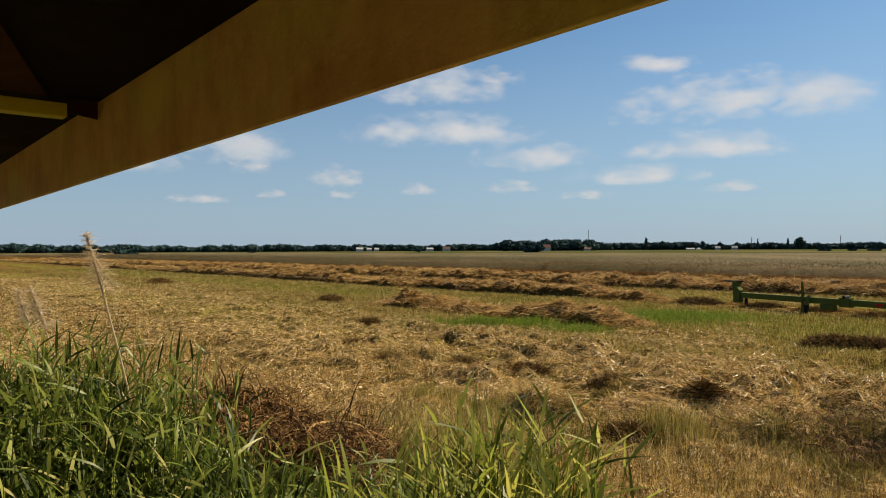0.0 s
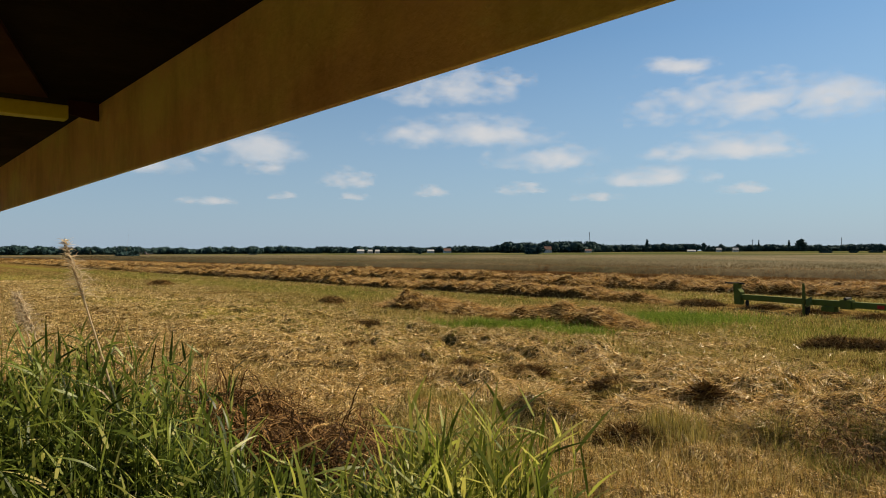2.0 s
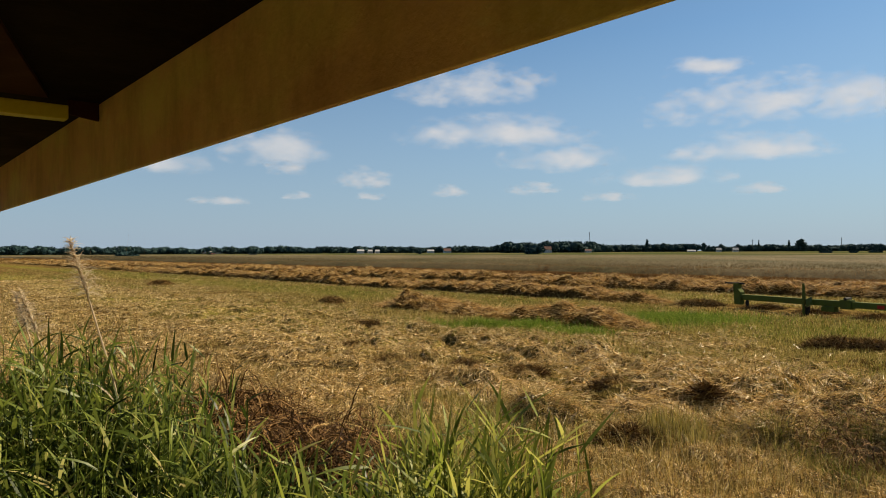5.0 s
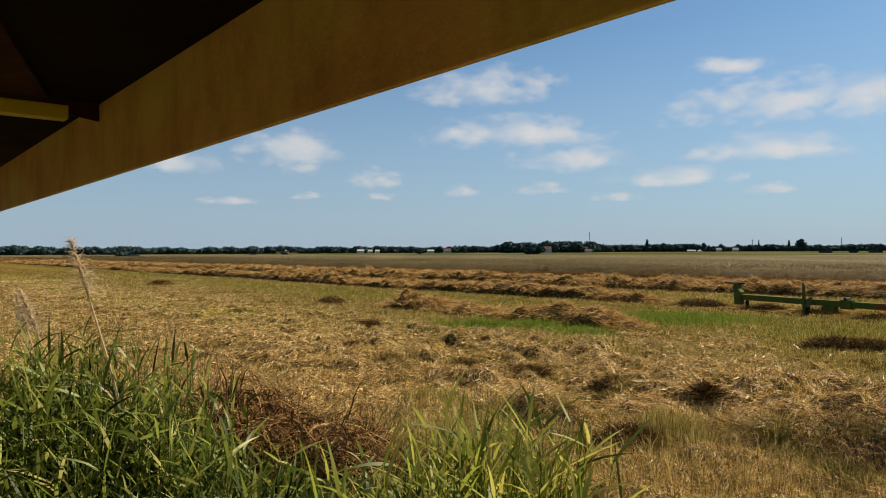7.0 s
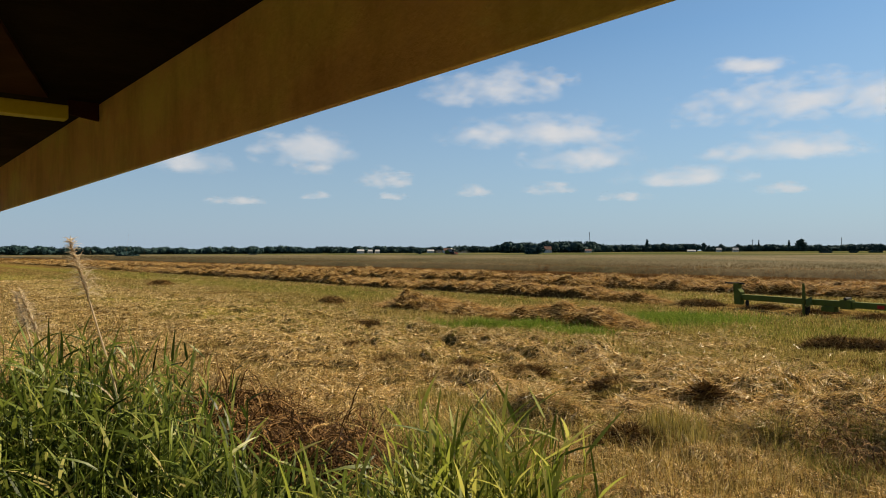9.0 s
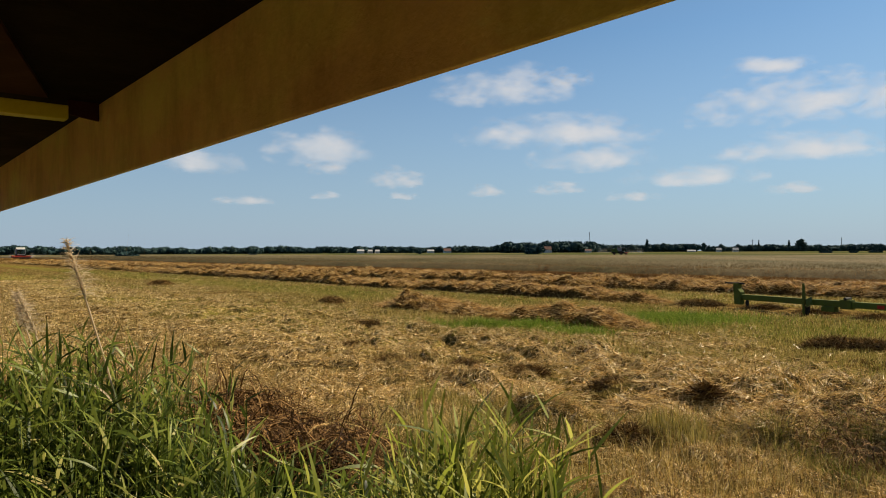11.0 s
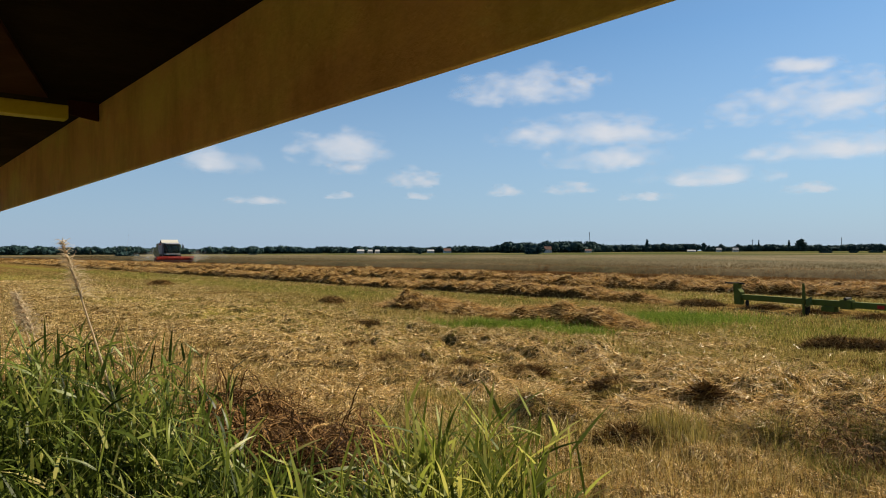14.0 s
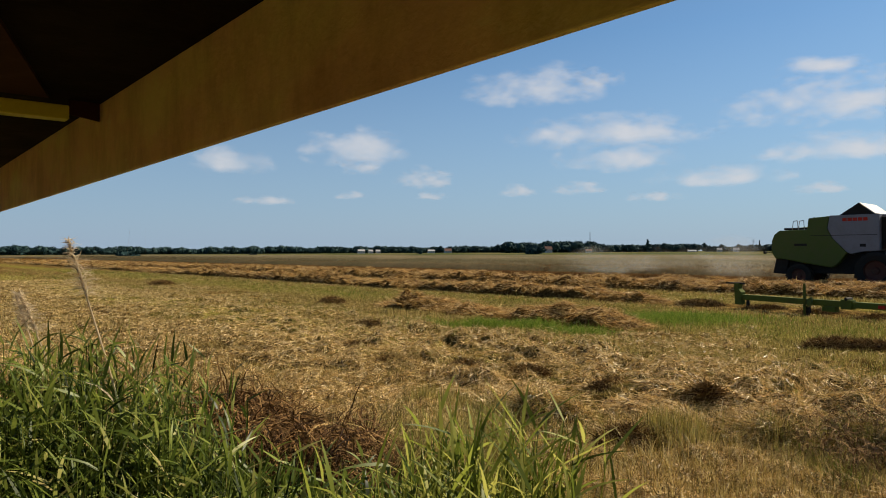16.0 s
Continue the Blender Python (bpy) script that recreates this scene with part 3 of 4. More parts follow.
def bush(az, dist, h, r):
    """A low thicket alone in the field."""
    root = new("bush")
    root.location = at(az, dist)
    tagged(root, "dark green bush alone in the open field", "bush")
    vs, fs = [], []
    for k in range(8):
        clump_cloud(vs, fs, rng.uniform(-r, r) * 0.7, rng.uniform(-r, r) * 0.5, h * rng.uniform(0.25, 0.6), r * 0.5, h * 0.38, 60, r * 0.11)
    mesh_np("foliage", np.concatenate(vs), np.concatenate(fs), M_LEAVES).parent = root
    bm = bmesh.new()
    bmesh.ops.create_cone(bm, segments=6, radius1=h * 0.04, radius2=h * 0.02, depth=h * 0.5, matrix=pose(0, 0, h * 0.24), cap_ends=True)
    part("trunk", bm, M_BARK, root)


for b in ((7.6, 500, 5.6, 6.5), (-2.05, 620, 4.6, 2.6), (-25.2, 330, 2.6, 4.2), (-24.5, 335, 1.8, 2.6), (-15.6, 560, 1.6, 2.6), (29.3, 520, 1.4, 3.5), (31.0, 520, 1.4, 2.5), (32.4, 540, 1.3, 4)):
    bush(*b)

M_WALL = paint("pale_plaster", (0.55, 0.53, 0.50), 0.8, (0.3, 0.27, 0.22), 0.3)
M_ROOF = paint("red_roof_tiles", (0.11, 0.05, 0.04), 0.8, dirty=0.3)
M_SLATE = paint("grey_roof", (0.35, 0.35, 0.36), 0.7, dirty=0.3)


def house(az, dist, w, d, wall, roof, m_roof, label):
    root = new("house")
    root.matrix_world = pose(*at(az, dist), 0, 0, -az + 12)
    tagged(root, label, "house", "far farm buildings")
    part("wall", box_bm(-w / 2, w / 2, -d / 2, d / 2, 0, wall, 0.03), M_WALL, root)
    bm = profile([(-d / 2 - 0.4, wall - 0.1), (0, wall + roof), (d / 2 + 0.4, wall - 0.1), (d / 2 + 0.4, wall + 0.12), (0, wall + roof + 0.25), (-d / 2 - 0.4, wall + 0.12)], -w / 2 - 0.4, w / 2 + 0.4)
    bmesh.ops.transform(bm, matrix=pose(0, 0, 0, 0, 0, 90), verts=bm.verts)
    part("roof", bm, m_roof, root)
    part("gable", profile([(-d / 2, wall), (0, wall + roof), (d / 2, wall)], -0.1, 0.1), M_WALL, root).matrix_local = pose(-w / 2 + 0.1, 0, 0, 0, 0, 90)
    for k in range(3):
        x = (k - 1) * w * 0.3
        part("window", box_bm(x - 0.5, x + 0.5, -d / 2 - 0.06, -d / 2 + 0.02, wall * 0.35, wall * 0.75), M_DARKPANE, root)
    part("chimney", box_bm(w * 0.2, w * 0.2 + 0.7, -0.3, 0.4, wall + roof * 0.5, wall + roof + 1.2), M_ROOF, root)


M_DARKPANE = paint("dark_window", (0.03, 0.035, 0.04), 0.1, dirty=0.1)
for a in ((-6.9, 1150, 11, 8, 4.0, 2.6, M_SLATE), (-6.1, 1150, 7, 7, 3.6, 2.4, M_SLATE), (-5.5, 1150, 7, 7, 3.4, 2.6, M_SLATE), (-1.05, 1150, 11, 8, 3.4, 2.4, M_SLATE), (0.35, 1180, 12, 9, 3.6, 4.0, M_ROOF),
          (22.0, 1160, 7, 6, 3.0, 2.8, M_SLATE), (20.0, 1120, 12, 6, 1.8, 1.2, M_SLATE), (23.2, 1160, 8, 6, 3.0, 3.0, M_SLATE), (12.0, 960, 8, 7, 2.6, 1.8, M_ROOF)):
    house(*a, "small white far house under a low pitched roof")
house(8.72, 940, 9, 8, 4.4, 4.2, M_ROOF, "white farmhouse with a red tiled roof by a wood")


def mast(az, dist, h, arms):
    root = new("mast")
    root.location = at(az, dist)
    tagged(root, "thin grey lattice mast above far trees", "mast")
    for dx, dy in ((-1, -1), (1, -1), (1, 1), (-1, 1)):
        part("leg", tube([(dx * h * 0.02, dy * h * 0.02, 0), (dx * h * 0.008, dy * h * 0.008, h)], 0.16), M_STEEL0, root)
    for k in range(1, 9):
        z, r = h * k / 9, h * (0.02 - 0.012 * k / 9)
        part("brace", tube([(-r, -r, z), (r, -r, z), (r, r, z), (-r, r, z), (-r, -r, z)], 0.1), M_STEEL0, root)
    for k in range(arms):
        part("arm", tube([(-3.5 + k * 0.6, 0, h * (0.8 + 0.08 * k)), (3.5 - k * 0.6, 0, h * (0.8 + 0.08 * k))], 0.14), M_STEEL0, root)


M_STEEL0 = paint("galvanised_steel", (0.30, 0.31, 0.32), 0.5, dirty=0.3)
mast(12.12, 1000, 29, 0)
mast(24.4, 1300, 21, 2)
mast(30.3, 1400, 24, 2)


# ---- the overhead frame ----
def beam_material():
    """Old olive-yellow paint gone brown, with streaks running down and bare chips."""
    m, nt, b = material("old_yellow_green_paint")
    patch = ramp_node(nt, [(0.35, (0.86, 0.72, 0.34)), (0.55, (0.86, 0.57, 0.34)), (0.72, (0.68, 0.40, 0.29))], noise_node(nt, 1.6, 5, 0.6, stretch=(1, 1, 2)))
    streak = ramp_node(nt, [(0.35, (0.35, 0.22, 0.14)), (0.55, (1, 1, 1))], noise_node(nt, 5.0, 5, 0.7, stretch=(1, 1, 0.5)))
    chip = ramp_node(nt, [(0.62, (0, 0, 0)), (0.70, (1, 1, 1))], noise_node(nt, 9.0, 6, 0.75, stretch=(1, 0.5, 1)))
    c = mix_color(nt, 0.35, patch, streak, "MULTIPLY")
    c = mix_color(nt, maths(nt, "MULTIPLY", chip, 0.6), c, (0.85, 0.70, 0.42))
    nt.links.new(c, b.inputs["Base Color"])
    b.inputs["Roughness"].default_value, b.inputs["Specular IOR Level"].default_value = 0.65, 0.25
    bump_node(nt, b, noise_node(nt, 40, 4, 0.7), 0.25, 0.01)
    return m


M_BEAM = beam_material()
M_BAR = paint("yellow_green_paint", (0.66, 0.56, 0.08), 0.5, (0.30, 0.20, 0.05), 0.5, scale=6)
# near-black base and low gloss put the underside's deep shade into the colour
M_UNDER = paint("shaded_underside", (0.016, 0.007, 0.006), 0.9, (0.005, 0.003, 0.003), 0.6)
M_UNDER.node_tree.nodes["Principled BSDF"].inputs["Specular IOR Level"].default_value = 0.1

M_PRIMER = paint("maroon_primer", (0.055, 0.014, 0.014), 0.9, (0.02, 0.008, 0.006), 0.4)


def build_beam():
    """Frame of the parked trailer under which the camera looks out."""
    root = new("trailer_frame")
    root.matrix_world = pose(0, 0, 2.0, 0, 0, 40.4)
    tagged(root, "old yellow-green steel trailer frame overhead, rusty and shaded", "trailer")
    part("side_beam", box_bm(0.6, 0.612, -4, 9, 0.2462, 0.497, 0.003), M_BEAM, root)
    part("flange", box_bm(0.613, 0.66, -4, 9, 0.285, 0.294, 0.002), M_BEAM, root)
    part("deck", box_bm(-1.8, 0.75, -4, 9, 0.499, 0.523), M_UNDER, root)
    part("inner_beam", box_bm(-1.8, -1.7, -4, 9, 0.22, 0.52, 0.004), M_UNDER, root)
    for s in (-1.5, 2.42, 5.6):
        part("crossbar", box_bm(-1.69, 0.50, s, s + 0.06, 0.428, 0.472, 0.004), M_BAR, root)
        bm = bmesh.new()
        v = [bm.verts.new(p) for p in ((0.505, s + 0.03, 0.45), (0.596, s + 0.03, 0.437), (0.596, s + 0.03, 0.496), (0.505, s + 0.03, 0.496))]
        f = bm.faces.new(v)
        g = bmesh.ops.extrude_face_region(bm, geom=[f])
        bmesh.ops.translate(bm, verts=[e for e in g["geom"] if isinstance(e, bmesh.types.BMVert)], vec=(0, 0.012, 0))
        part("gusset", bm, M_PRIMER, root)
    bm = bmesh.new()
    f = bm.faces.new([bm.verts.new(q) for q in ((0.10, 1.3, 0.485), (0.44, 2.41, 0.485), (-1.69, 2.41, 0.485), (-1.69, 1.3, 0.485))])
    g = bmesh.ops.extrude_face_region(bm, geom=[f])
    bmesh.ops.translate(bm, verts=[e for e in g["geom"] if isinstance(e, bmesh.types.BMVert)], vec=(0, 0, 0.012))
    bmesh.ops.recalc_face_normals(bm, faces=bm.faces)
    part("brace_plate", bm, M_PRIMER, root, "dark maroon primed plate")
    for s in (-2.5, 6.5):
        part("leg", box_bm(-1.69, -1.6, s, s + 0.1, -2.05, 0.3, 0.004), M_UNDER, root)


build_beam()


# ---- reeds and grass on the verge ----
def ribbons(p, az, el, length, width, droop, seg=4):
    """Bent, tapering leaves: points and faces."""
    c = len(az)
    t = np.linspace(0, 1, seg + 1)
    e = el[:, None] - droop[:, None] * t * 0.5
    hor = np.stack([np.cos(az), np.sin(az), np.zeros(c)], -1)
    mid = p[:, None, :] + (length[:, None] * t * np.cos(e))[..., None] * hor[:, None, :]
    mid[..., 2] += length[:, None] * t * np.sin(e)
    tw = rng.uniform(-0.9, 0.9, c)
    side = np.stack([-np.sin(az) * np.cos(tw), np.cos(az) * np.cos(tw), np.sin(tw)], -1)
    w = width[:, None] * 0.5 * np.clip((1 - t) ** 0.7, 0.03, 1) * np.minimum(1, 0.45 + 2.5 * t)
    v = np.stack([mid - w[..., None] * side[:, None, :], mid + w[..., None] * side[:, None, :]], 2).reshape(-1, 3)
    k = np.arange(c)[:, None, None] * 2 * (seg + 1) + np.arange(seg)[None, :, None] * 2
    return v, (k + np.array([0, 1, 3, 2])).reshape(-1, 4)


TUFTS = []


def reed_tuft(x, y, spread, count, height, label, mat=None, lean=0.0, leaf=(0.14, 0.28), blade=(0.014, 0.025), droop=0.85, per=11, group="reeds on the verge"):
    root = new("reed_tuft")
    root.location = (x, y, 0)
    tagged(root, label, "reed", group)
    px, py = rng.normal(0, spread, count), rng.normal(0, spread, count)
    h = height * rng.uniform(0.78, 1.0, count)
    az = rng.uniform(0, 6.283, count)
    tilt = np.abs(rng.normal(0, 0.09, count))
    top = np.stack([px + np.cos(az) * np.sin(tilt) * h + lean * h, py + np.sin(az) * np.sin(tilt) * h, h * np.cos(tilt)], -1)
    foot = np.stack([px, py, np.zeros(count) - 0.03], -1)
    # stems: thin three-sided tubes
    ring = np.array([[math.cos(a), math.sin(a), 0] for a in (0, 2.1, 4.2)])
    v = np.concatenate([foot[:, None, :] + ring * 0.004, top[:, None, :] + ring * 0.0015], 1).reshape(-1, 3)
    k = np.arange(count)[:, None, None] * 6
    q = (k + np.array([[0, 1, 4, 3], [1, 2, 5, 4], [2, 0, 3, 5]])).reshape(-1, 4)
    mesh_np("stalkwork", v, q, mat or M_REED).parent = root
    f = np.tile(np.linspace(0.3, 1.0, per), count) + rng.normal(0, 0.03, per * count)
    i = np.repeat(np.arange(count), per)
    base = foot[i] + (top[i] - foot[i]) * np.clip(f, 0, 1)[:, None]
    turn = np.repeat(rng.uniform(0, 6.283, count), per) + np.tile(np.arange(per) % 2 * math.pi, count) + rng.normal(0, 0.6, per * count)
    c = per * count
    v, q = ribbons(base, turn, rng.normal(0.95, 0.32, c), rng.uniform(*leaf, c), rng.uniform(*blade, c), rng.uniform(0.05, droop, c))
    mesh_np("foliage", v, q, mat or M_REED).parent = root
    TUFTS.append(root)
    return root


def plume_reed(x, y, height, lean):
    """A tall flowering reed: stem, a few dry leaves and a feathery drooping head."""
    root = new("flowering_reed")
    root.location = (x, y, 0)
    tagged(root, "tall dry flowering reed with a feathery beige plume", "reed", "reeds on the verge")
    t = np.linspace(0, 1, 9)
    cx = lean * t ** 1.6
    ring = np.array([[math.cos(a), math.sin(a), 0] for a in np.arange(5) * 1.2566])
    v = np.concatenate([np.array([a, 0, height * b - 0.02]) + ring * (0.007 - 0.003 * b) for a, b in zip(cx, t)])
    mesh_np("stem", v, grid_quads(9, 5, True), M_PLUME).parent = root
    c = 330
    f = rng.uniform(0.88, 1.0, c)
    base = np.stack([lean * f ** 1.6, np.zeros(c), height * f], -1)
    v, q = ribbons(base, np.where(rng.random(c) < 0.72, math.pi, 0) + rng.normal(0, 0.7, c), rng.normal(0.75, 0.3, c), (1.08 - f) * rng.uniform(0.22, 0.6, c), np.full(c, 0.0042), rng.uniform(0.6, 1.8, c))
    mesh_np("plume", v, q, M_PLUME).parent = root
    base = np.stack([lean * np.array([0.3, 0.42, 0.55, 0.66]), np.zeros(4), height * np.array([0.45, 0.55, 0.65, 0.74])], -1)
    v, q = ribbons(base, np.array([0.3, 3.3, 2.8, 0.1]), np.full(4, 0.9), np.array([0.3, 0.3, 0.25, 0.2]), np.full(4, 0.012), np.full(4, 1.2))
    mesh_np("foliage", v, q, M_PLUME).parent = root
    TUFTS.append(root)
    return root


REED = "dense tuft of long green reed leaves on the verge"
for x, y, h in ((-2.1, 3.3, 1.52), (-1.75, 3.2, 1.60), (-1.42, 3.1, 1.53), (-1.95, 2.75, 1.40), (-1.55, 2.7, 1.46), (-1.2, 2.8, 1.42), (-1.75, 2.3, 1.28), (-1.35, 2.3, 1.28), (-1.02, 2.6, 1.32),
                (-2.3, 2.8, 1.42), (-1.02, 2.15, 1.12), (-2.5, 3.4, 1.46), (-0.86, 2.5, 1.14), (-1.6, 2.0, 1.12), (-1.25, 1.95, 1.08)):
    reed_tuft(x, y, 0.13, 95, h, REED, leaf=(0.10, 0.21), blade=(0.012, 0.021), droop=1.0, per=15)
NEAR_REED = "fresh yellow-green reed tuft close to the trailer"
SLIM = dict(leaf=(0.09, 0.18), blade=(0.009, 0.016), droop=0.6, per=18)
MIDDLE = [reed_tuft(0.0, 1.62, 0.06, 110, 1.56, NEAR_REED, M_FRESH, **SLIM), reed_tuft(0.14, 1.72, 0.06, 95, 1.60, NEAR_REED, M_FRESH, **SLIM),
          reed_tuft(-0.14, 1.75, 0.08, 90, 1.42, NEAR_REED, M_FRESH, **SLIM), reed_tuft(-0.42, 1.9, 0.09, 50, 1.26, NEAR_REED, **SLIM)]
for x, y, h in ((-0.86, 2.9, 1.14), (-0.62, 2.85, 1.08), (-0.38, 2.85, 1.06), (-0.12, 2.8, 1.08), (0.12, 2.7, 1.04), (0.36, 2.7, 0.92), (-0.62, 2.6, 1.0)):
    reed_tuft(x, y, 0.13, 60, h, "low dark green reed tuft in the verge's shade", leaf=(0.08, 0.18), per=15)
PLUME = plume_reed(-1.2, 3.0, 2.06, -0.46)
for x, y, h, l in ((-2.05, 3.9, 1.78, -0.4), (-1.75, 2.2, 1.42, -0.1), (-1.68, 3.5, 1.80, -0.5)):
    plume_reed(x, y, h, l)


def low_grass(name, x0, x1, y0, y1, count, h, mat, label, width=(0.004, 0.009)):
    x, y = rng.uniform(x0, x1, count), rng.uniform(y0, y1, count)
    p = np.stack([x, y, ground_at(x, y) - 0.02], -1)
    hh = h * rng.uniform(0.5, 1.1, count) * (1 + 0.35 * wobble(x, y, 0.8, 71))
    v, q = ribbons(p, rng.uniform(0, 6.283, count), rng.normal(1.2, 0.3, count), hh, rng.uniform(*width, count), rng.uniform(0.1, 1.2, count), 3)
    return tagged(mesh_np(name, v, q, mat), label, "grass", kind="stuff")


def tangle(name, x0, x1, y0, y1, count, top, mat, label, low=0.0):
    """Matted dead stalks, lying over one another."""
    x, y = rng.uniform(x0, x1, count), rng.uniform(y0, y1, count)
    lift = top * (0.7 + 0.5 * wobble(x, y, 0.7, 73)) * rng.uniform(low, 1.0, count)
    v, q = ribbons(np.stack([x, y, ground_at(x, y) + lift], -1), rng.uniform(0, 6.283, count), rng.normal(0.7, 0.4, count), rng.uniform(0.10, 0.34, count), rng.uniform(0.006, 0.013, count), rng.uniform(0.8, 2.8, count), 3)
    return tagged(mesh_np(name, v, q, mat), label, "grass", kind="stuff")


tangle("dead_grass", -1.4, -0.45, 3.5, 4.7, 14000, 1.45, M_BROWN, "tangle of dead brown grass beside the reeds")
tangle("dead_grass", -1.4, -0.3, 3.5, 4.9, 350, 1.4, M_FADED, "tangle of pale dead grass beside the reeds")
low_grass("dead_grass", -1.36, -0.5, 4.35, 4.9, 7000, 0.95, M_BROWN, "dense dead brown stalks standing in the verge", (0.010, 0.020))
tangle("dead_grass", -1.36, -0.5, 3.95, 4.85, 8500, 1.3, M_BROWN, "thick overhanging mat of dead brown grass", 0.8)
low_grass("verge_grass", 3.1, 5.2, 5.3, 7.0, 3000, 0.26, M_GRASS, "sparse green grass in a hollow of the field edge")
tangle("dead_grass", 3.3, 5.2, 5.5, 7.1, 2600, 0.3, M_BROWN, "dark matted dead grass at the field edge")
low_grass("tall_faded_grass", -3.6, -1.75, 3.9, 5.4, 3000, 1.75, M_FADED, "tall pale dry grass behind the green reeds", (0.003, 0.007))
low_grass("verge_grass", -1.5, 0.1, 2.3, 3.3, 3000, 0.7, M_REED, "dark green grass at the foot of the reeds", (0.008, 0.016))
low_grass("faded_grass", -8.5, -1.9, 4.8, 9.5, 12000, 0.42, M_FADED, "pale dry grass behind the reeds")
low_grass("verge_grass", -1.5, -0.1, 2.4, 3.6, 3200, 0.9, M_REED, "long green grass on the verge")
low_grass("verge_grass", -0.4, 1.0, 3.0, 5.0, 2200, 0.55, M_GRASS, "long green grass on the verge")
low_grass("verge_grass", -0.6, 0.5, 4.6, 6.2, 3200, 0.85, M_OLIVE, "yellow-green standing grass on the verge")
low_grass("faded_grass", -2.0, 3.5, 5.4, 7.6, 3500, 0.34, M_STUBBLE, "yellowish grass along the field edge")
low_grass("faded_grass", 0.0, 5.5, 4.4, 6.4, 2500, 0.26, M_FADED, "pale flattened grass along the field edge")


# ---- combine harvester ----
# lime and grey are darkened to carry the shade of the flank away from the sun
M_LIME = paint("lime_paint_darkened", (0.046, 0.078, 0.005), 0.4, dirty=0.3)
M_GREY = paint("grey_paint_darkened", (0.16, 0.175, 0.21), 0.4, dirty=0.3)
M_WHITE = paint("white_cover", (0.44, 0.43, 0.39), 0.5, dirty=0.3)
M_RED = paint("red_paint", (0.34, 0.014, 0.006), 0.7, dirty=0.4)
M_RIM = paint("dark_red_rim", (0.06, 0.010, 0.007), 0.5)
M_BLACK = paint("black_parts", (0.008, 0.008, 0.008), 0.7, (0.025, 0.02, 0.014), 0.4)
M_TYRE = paint("tyre_rubber", (0.010, 0.010, 0.010), 0.8, (0.04, 0.032, 0.02), 0.4)
M_STEEL = paint("bare_steel", (0.35, 0.34, 0.32), 0.35, dirty=0.4, metal=0.8)
M_BARGREEN = paint("green_bar_paint", (0.075, 0.10, 0.01), 0.85, (0.06, 0.045, 0.025), 0.5)


def glass_material():
    m, nt, b = material("tinted_glass")
    b.inputs["Base Color"].default_value = (0.35, 0.5, 0.45, 1)
    b.inputs["Roughness"].default_value = 0.03
    b.inputs["Transmission Weight"].default_value = 0.9
    b.inputs["IOR"].default_value = 1.1
    return m


M_GLASS = glass_material()


def lathe(outline, sides=28, y=0.0):
    """A wheel-like body round the y axis from points (radius, y)."""
    bm = bmesh.new()
    rings = []
    for r, w in outline:
        rings.append([bm.verts.new((r * math.cos(a), y + w, r * math.sin(a))) for a in (2 * math.pi * i / sides for i in range(sides))])
    for a, b in zip(rings[:-1], rings[1:]):
        for i in range(sides):
            bm.faces.new((a[i], a[(i + 1) % sides], b[(i + 1) % sides], b[i]))
    bmesh.ops.recalc_face_normals(bm, faces=bm.faces)
    return bm


def harvester_wheel(root, x, y, r, w, name):
    hub = new(name)
    hub.parent = root
    hub.location = (x, y, r)
    h = w / 2
    tyre = lathe([(r * 0.55, -h * 0.85), (r * 0.8, -h), (r * 0.95, -h * 0.9), (r * 0.97, -h * 0.3), (r * 0.97, h * 0.3), (r * 0.95, h * 0.9), (r * 0.8, h), (r * 0.55, h * 0.85)])
    for i in range(20):
        a = 2 * math.pi * i / 20
        for sgn in (-1, 1):
            m = pose(0, 0, 0, 0, -math.degrees(a), 0) @ pose(r * 0.985, sgn * h * 0.45, 0, sgn * 35, 0, 0) @ Matrix.Diagonal((0.06, h * 0.95, 0.06, 1))
            bmesh.ops.create_cube(tyre, size=1, matrix=m)
    part("tyre", tyre, M_TYRE, hub)
    part("rim", lathe([(r * 0.56, -h * 0.7), (r * 0.5, -h * 0.4), (r * 0.2, -h * 0.3), (r * 0.14, -h * 0.55), (0.01, -h * 0.55)]), M_RIM, hub)
    return hub


def along(x):
    if x < 1.5:
        return 0.9 * x
    if x < 3.95:
        return 1.35 + (x - 1.5) * 0.68
    return 3.02 + (x - 3.95)


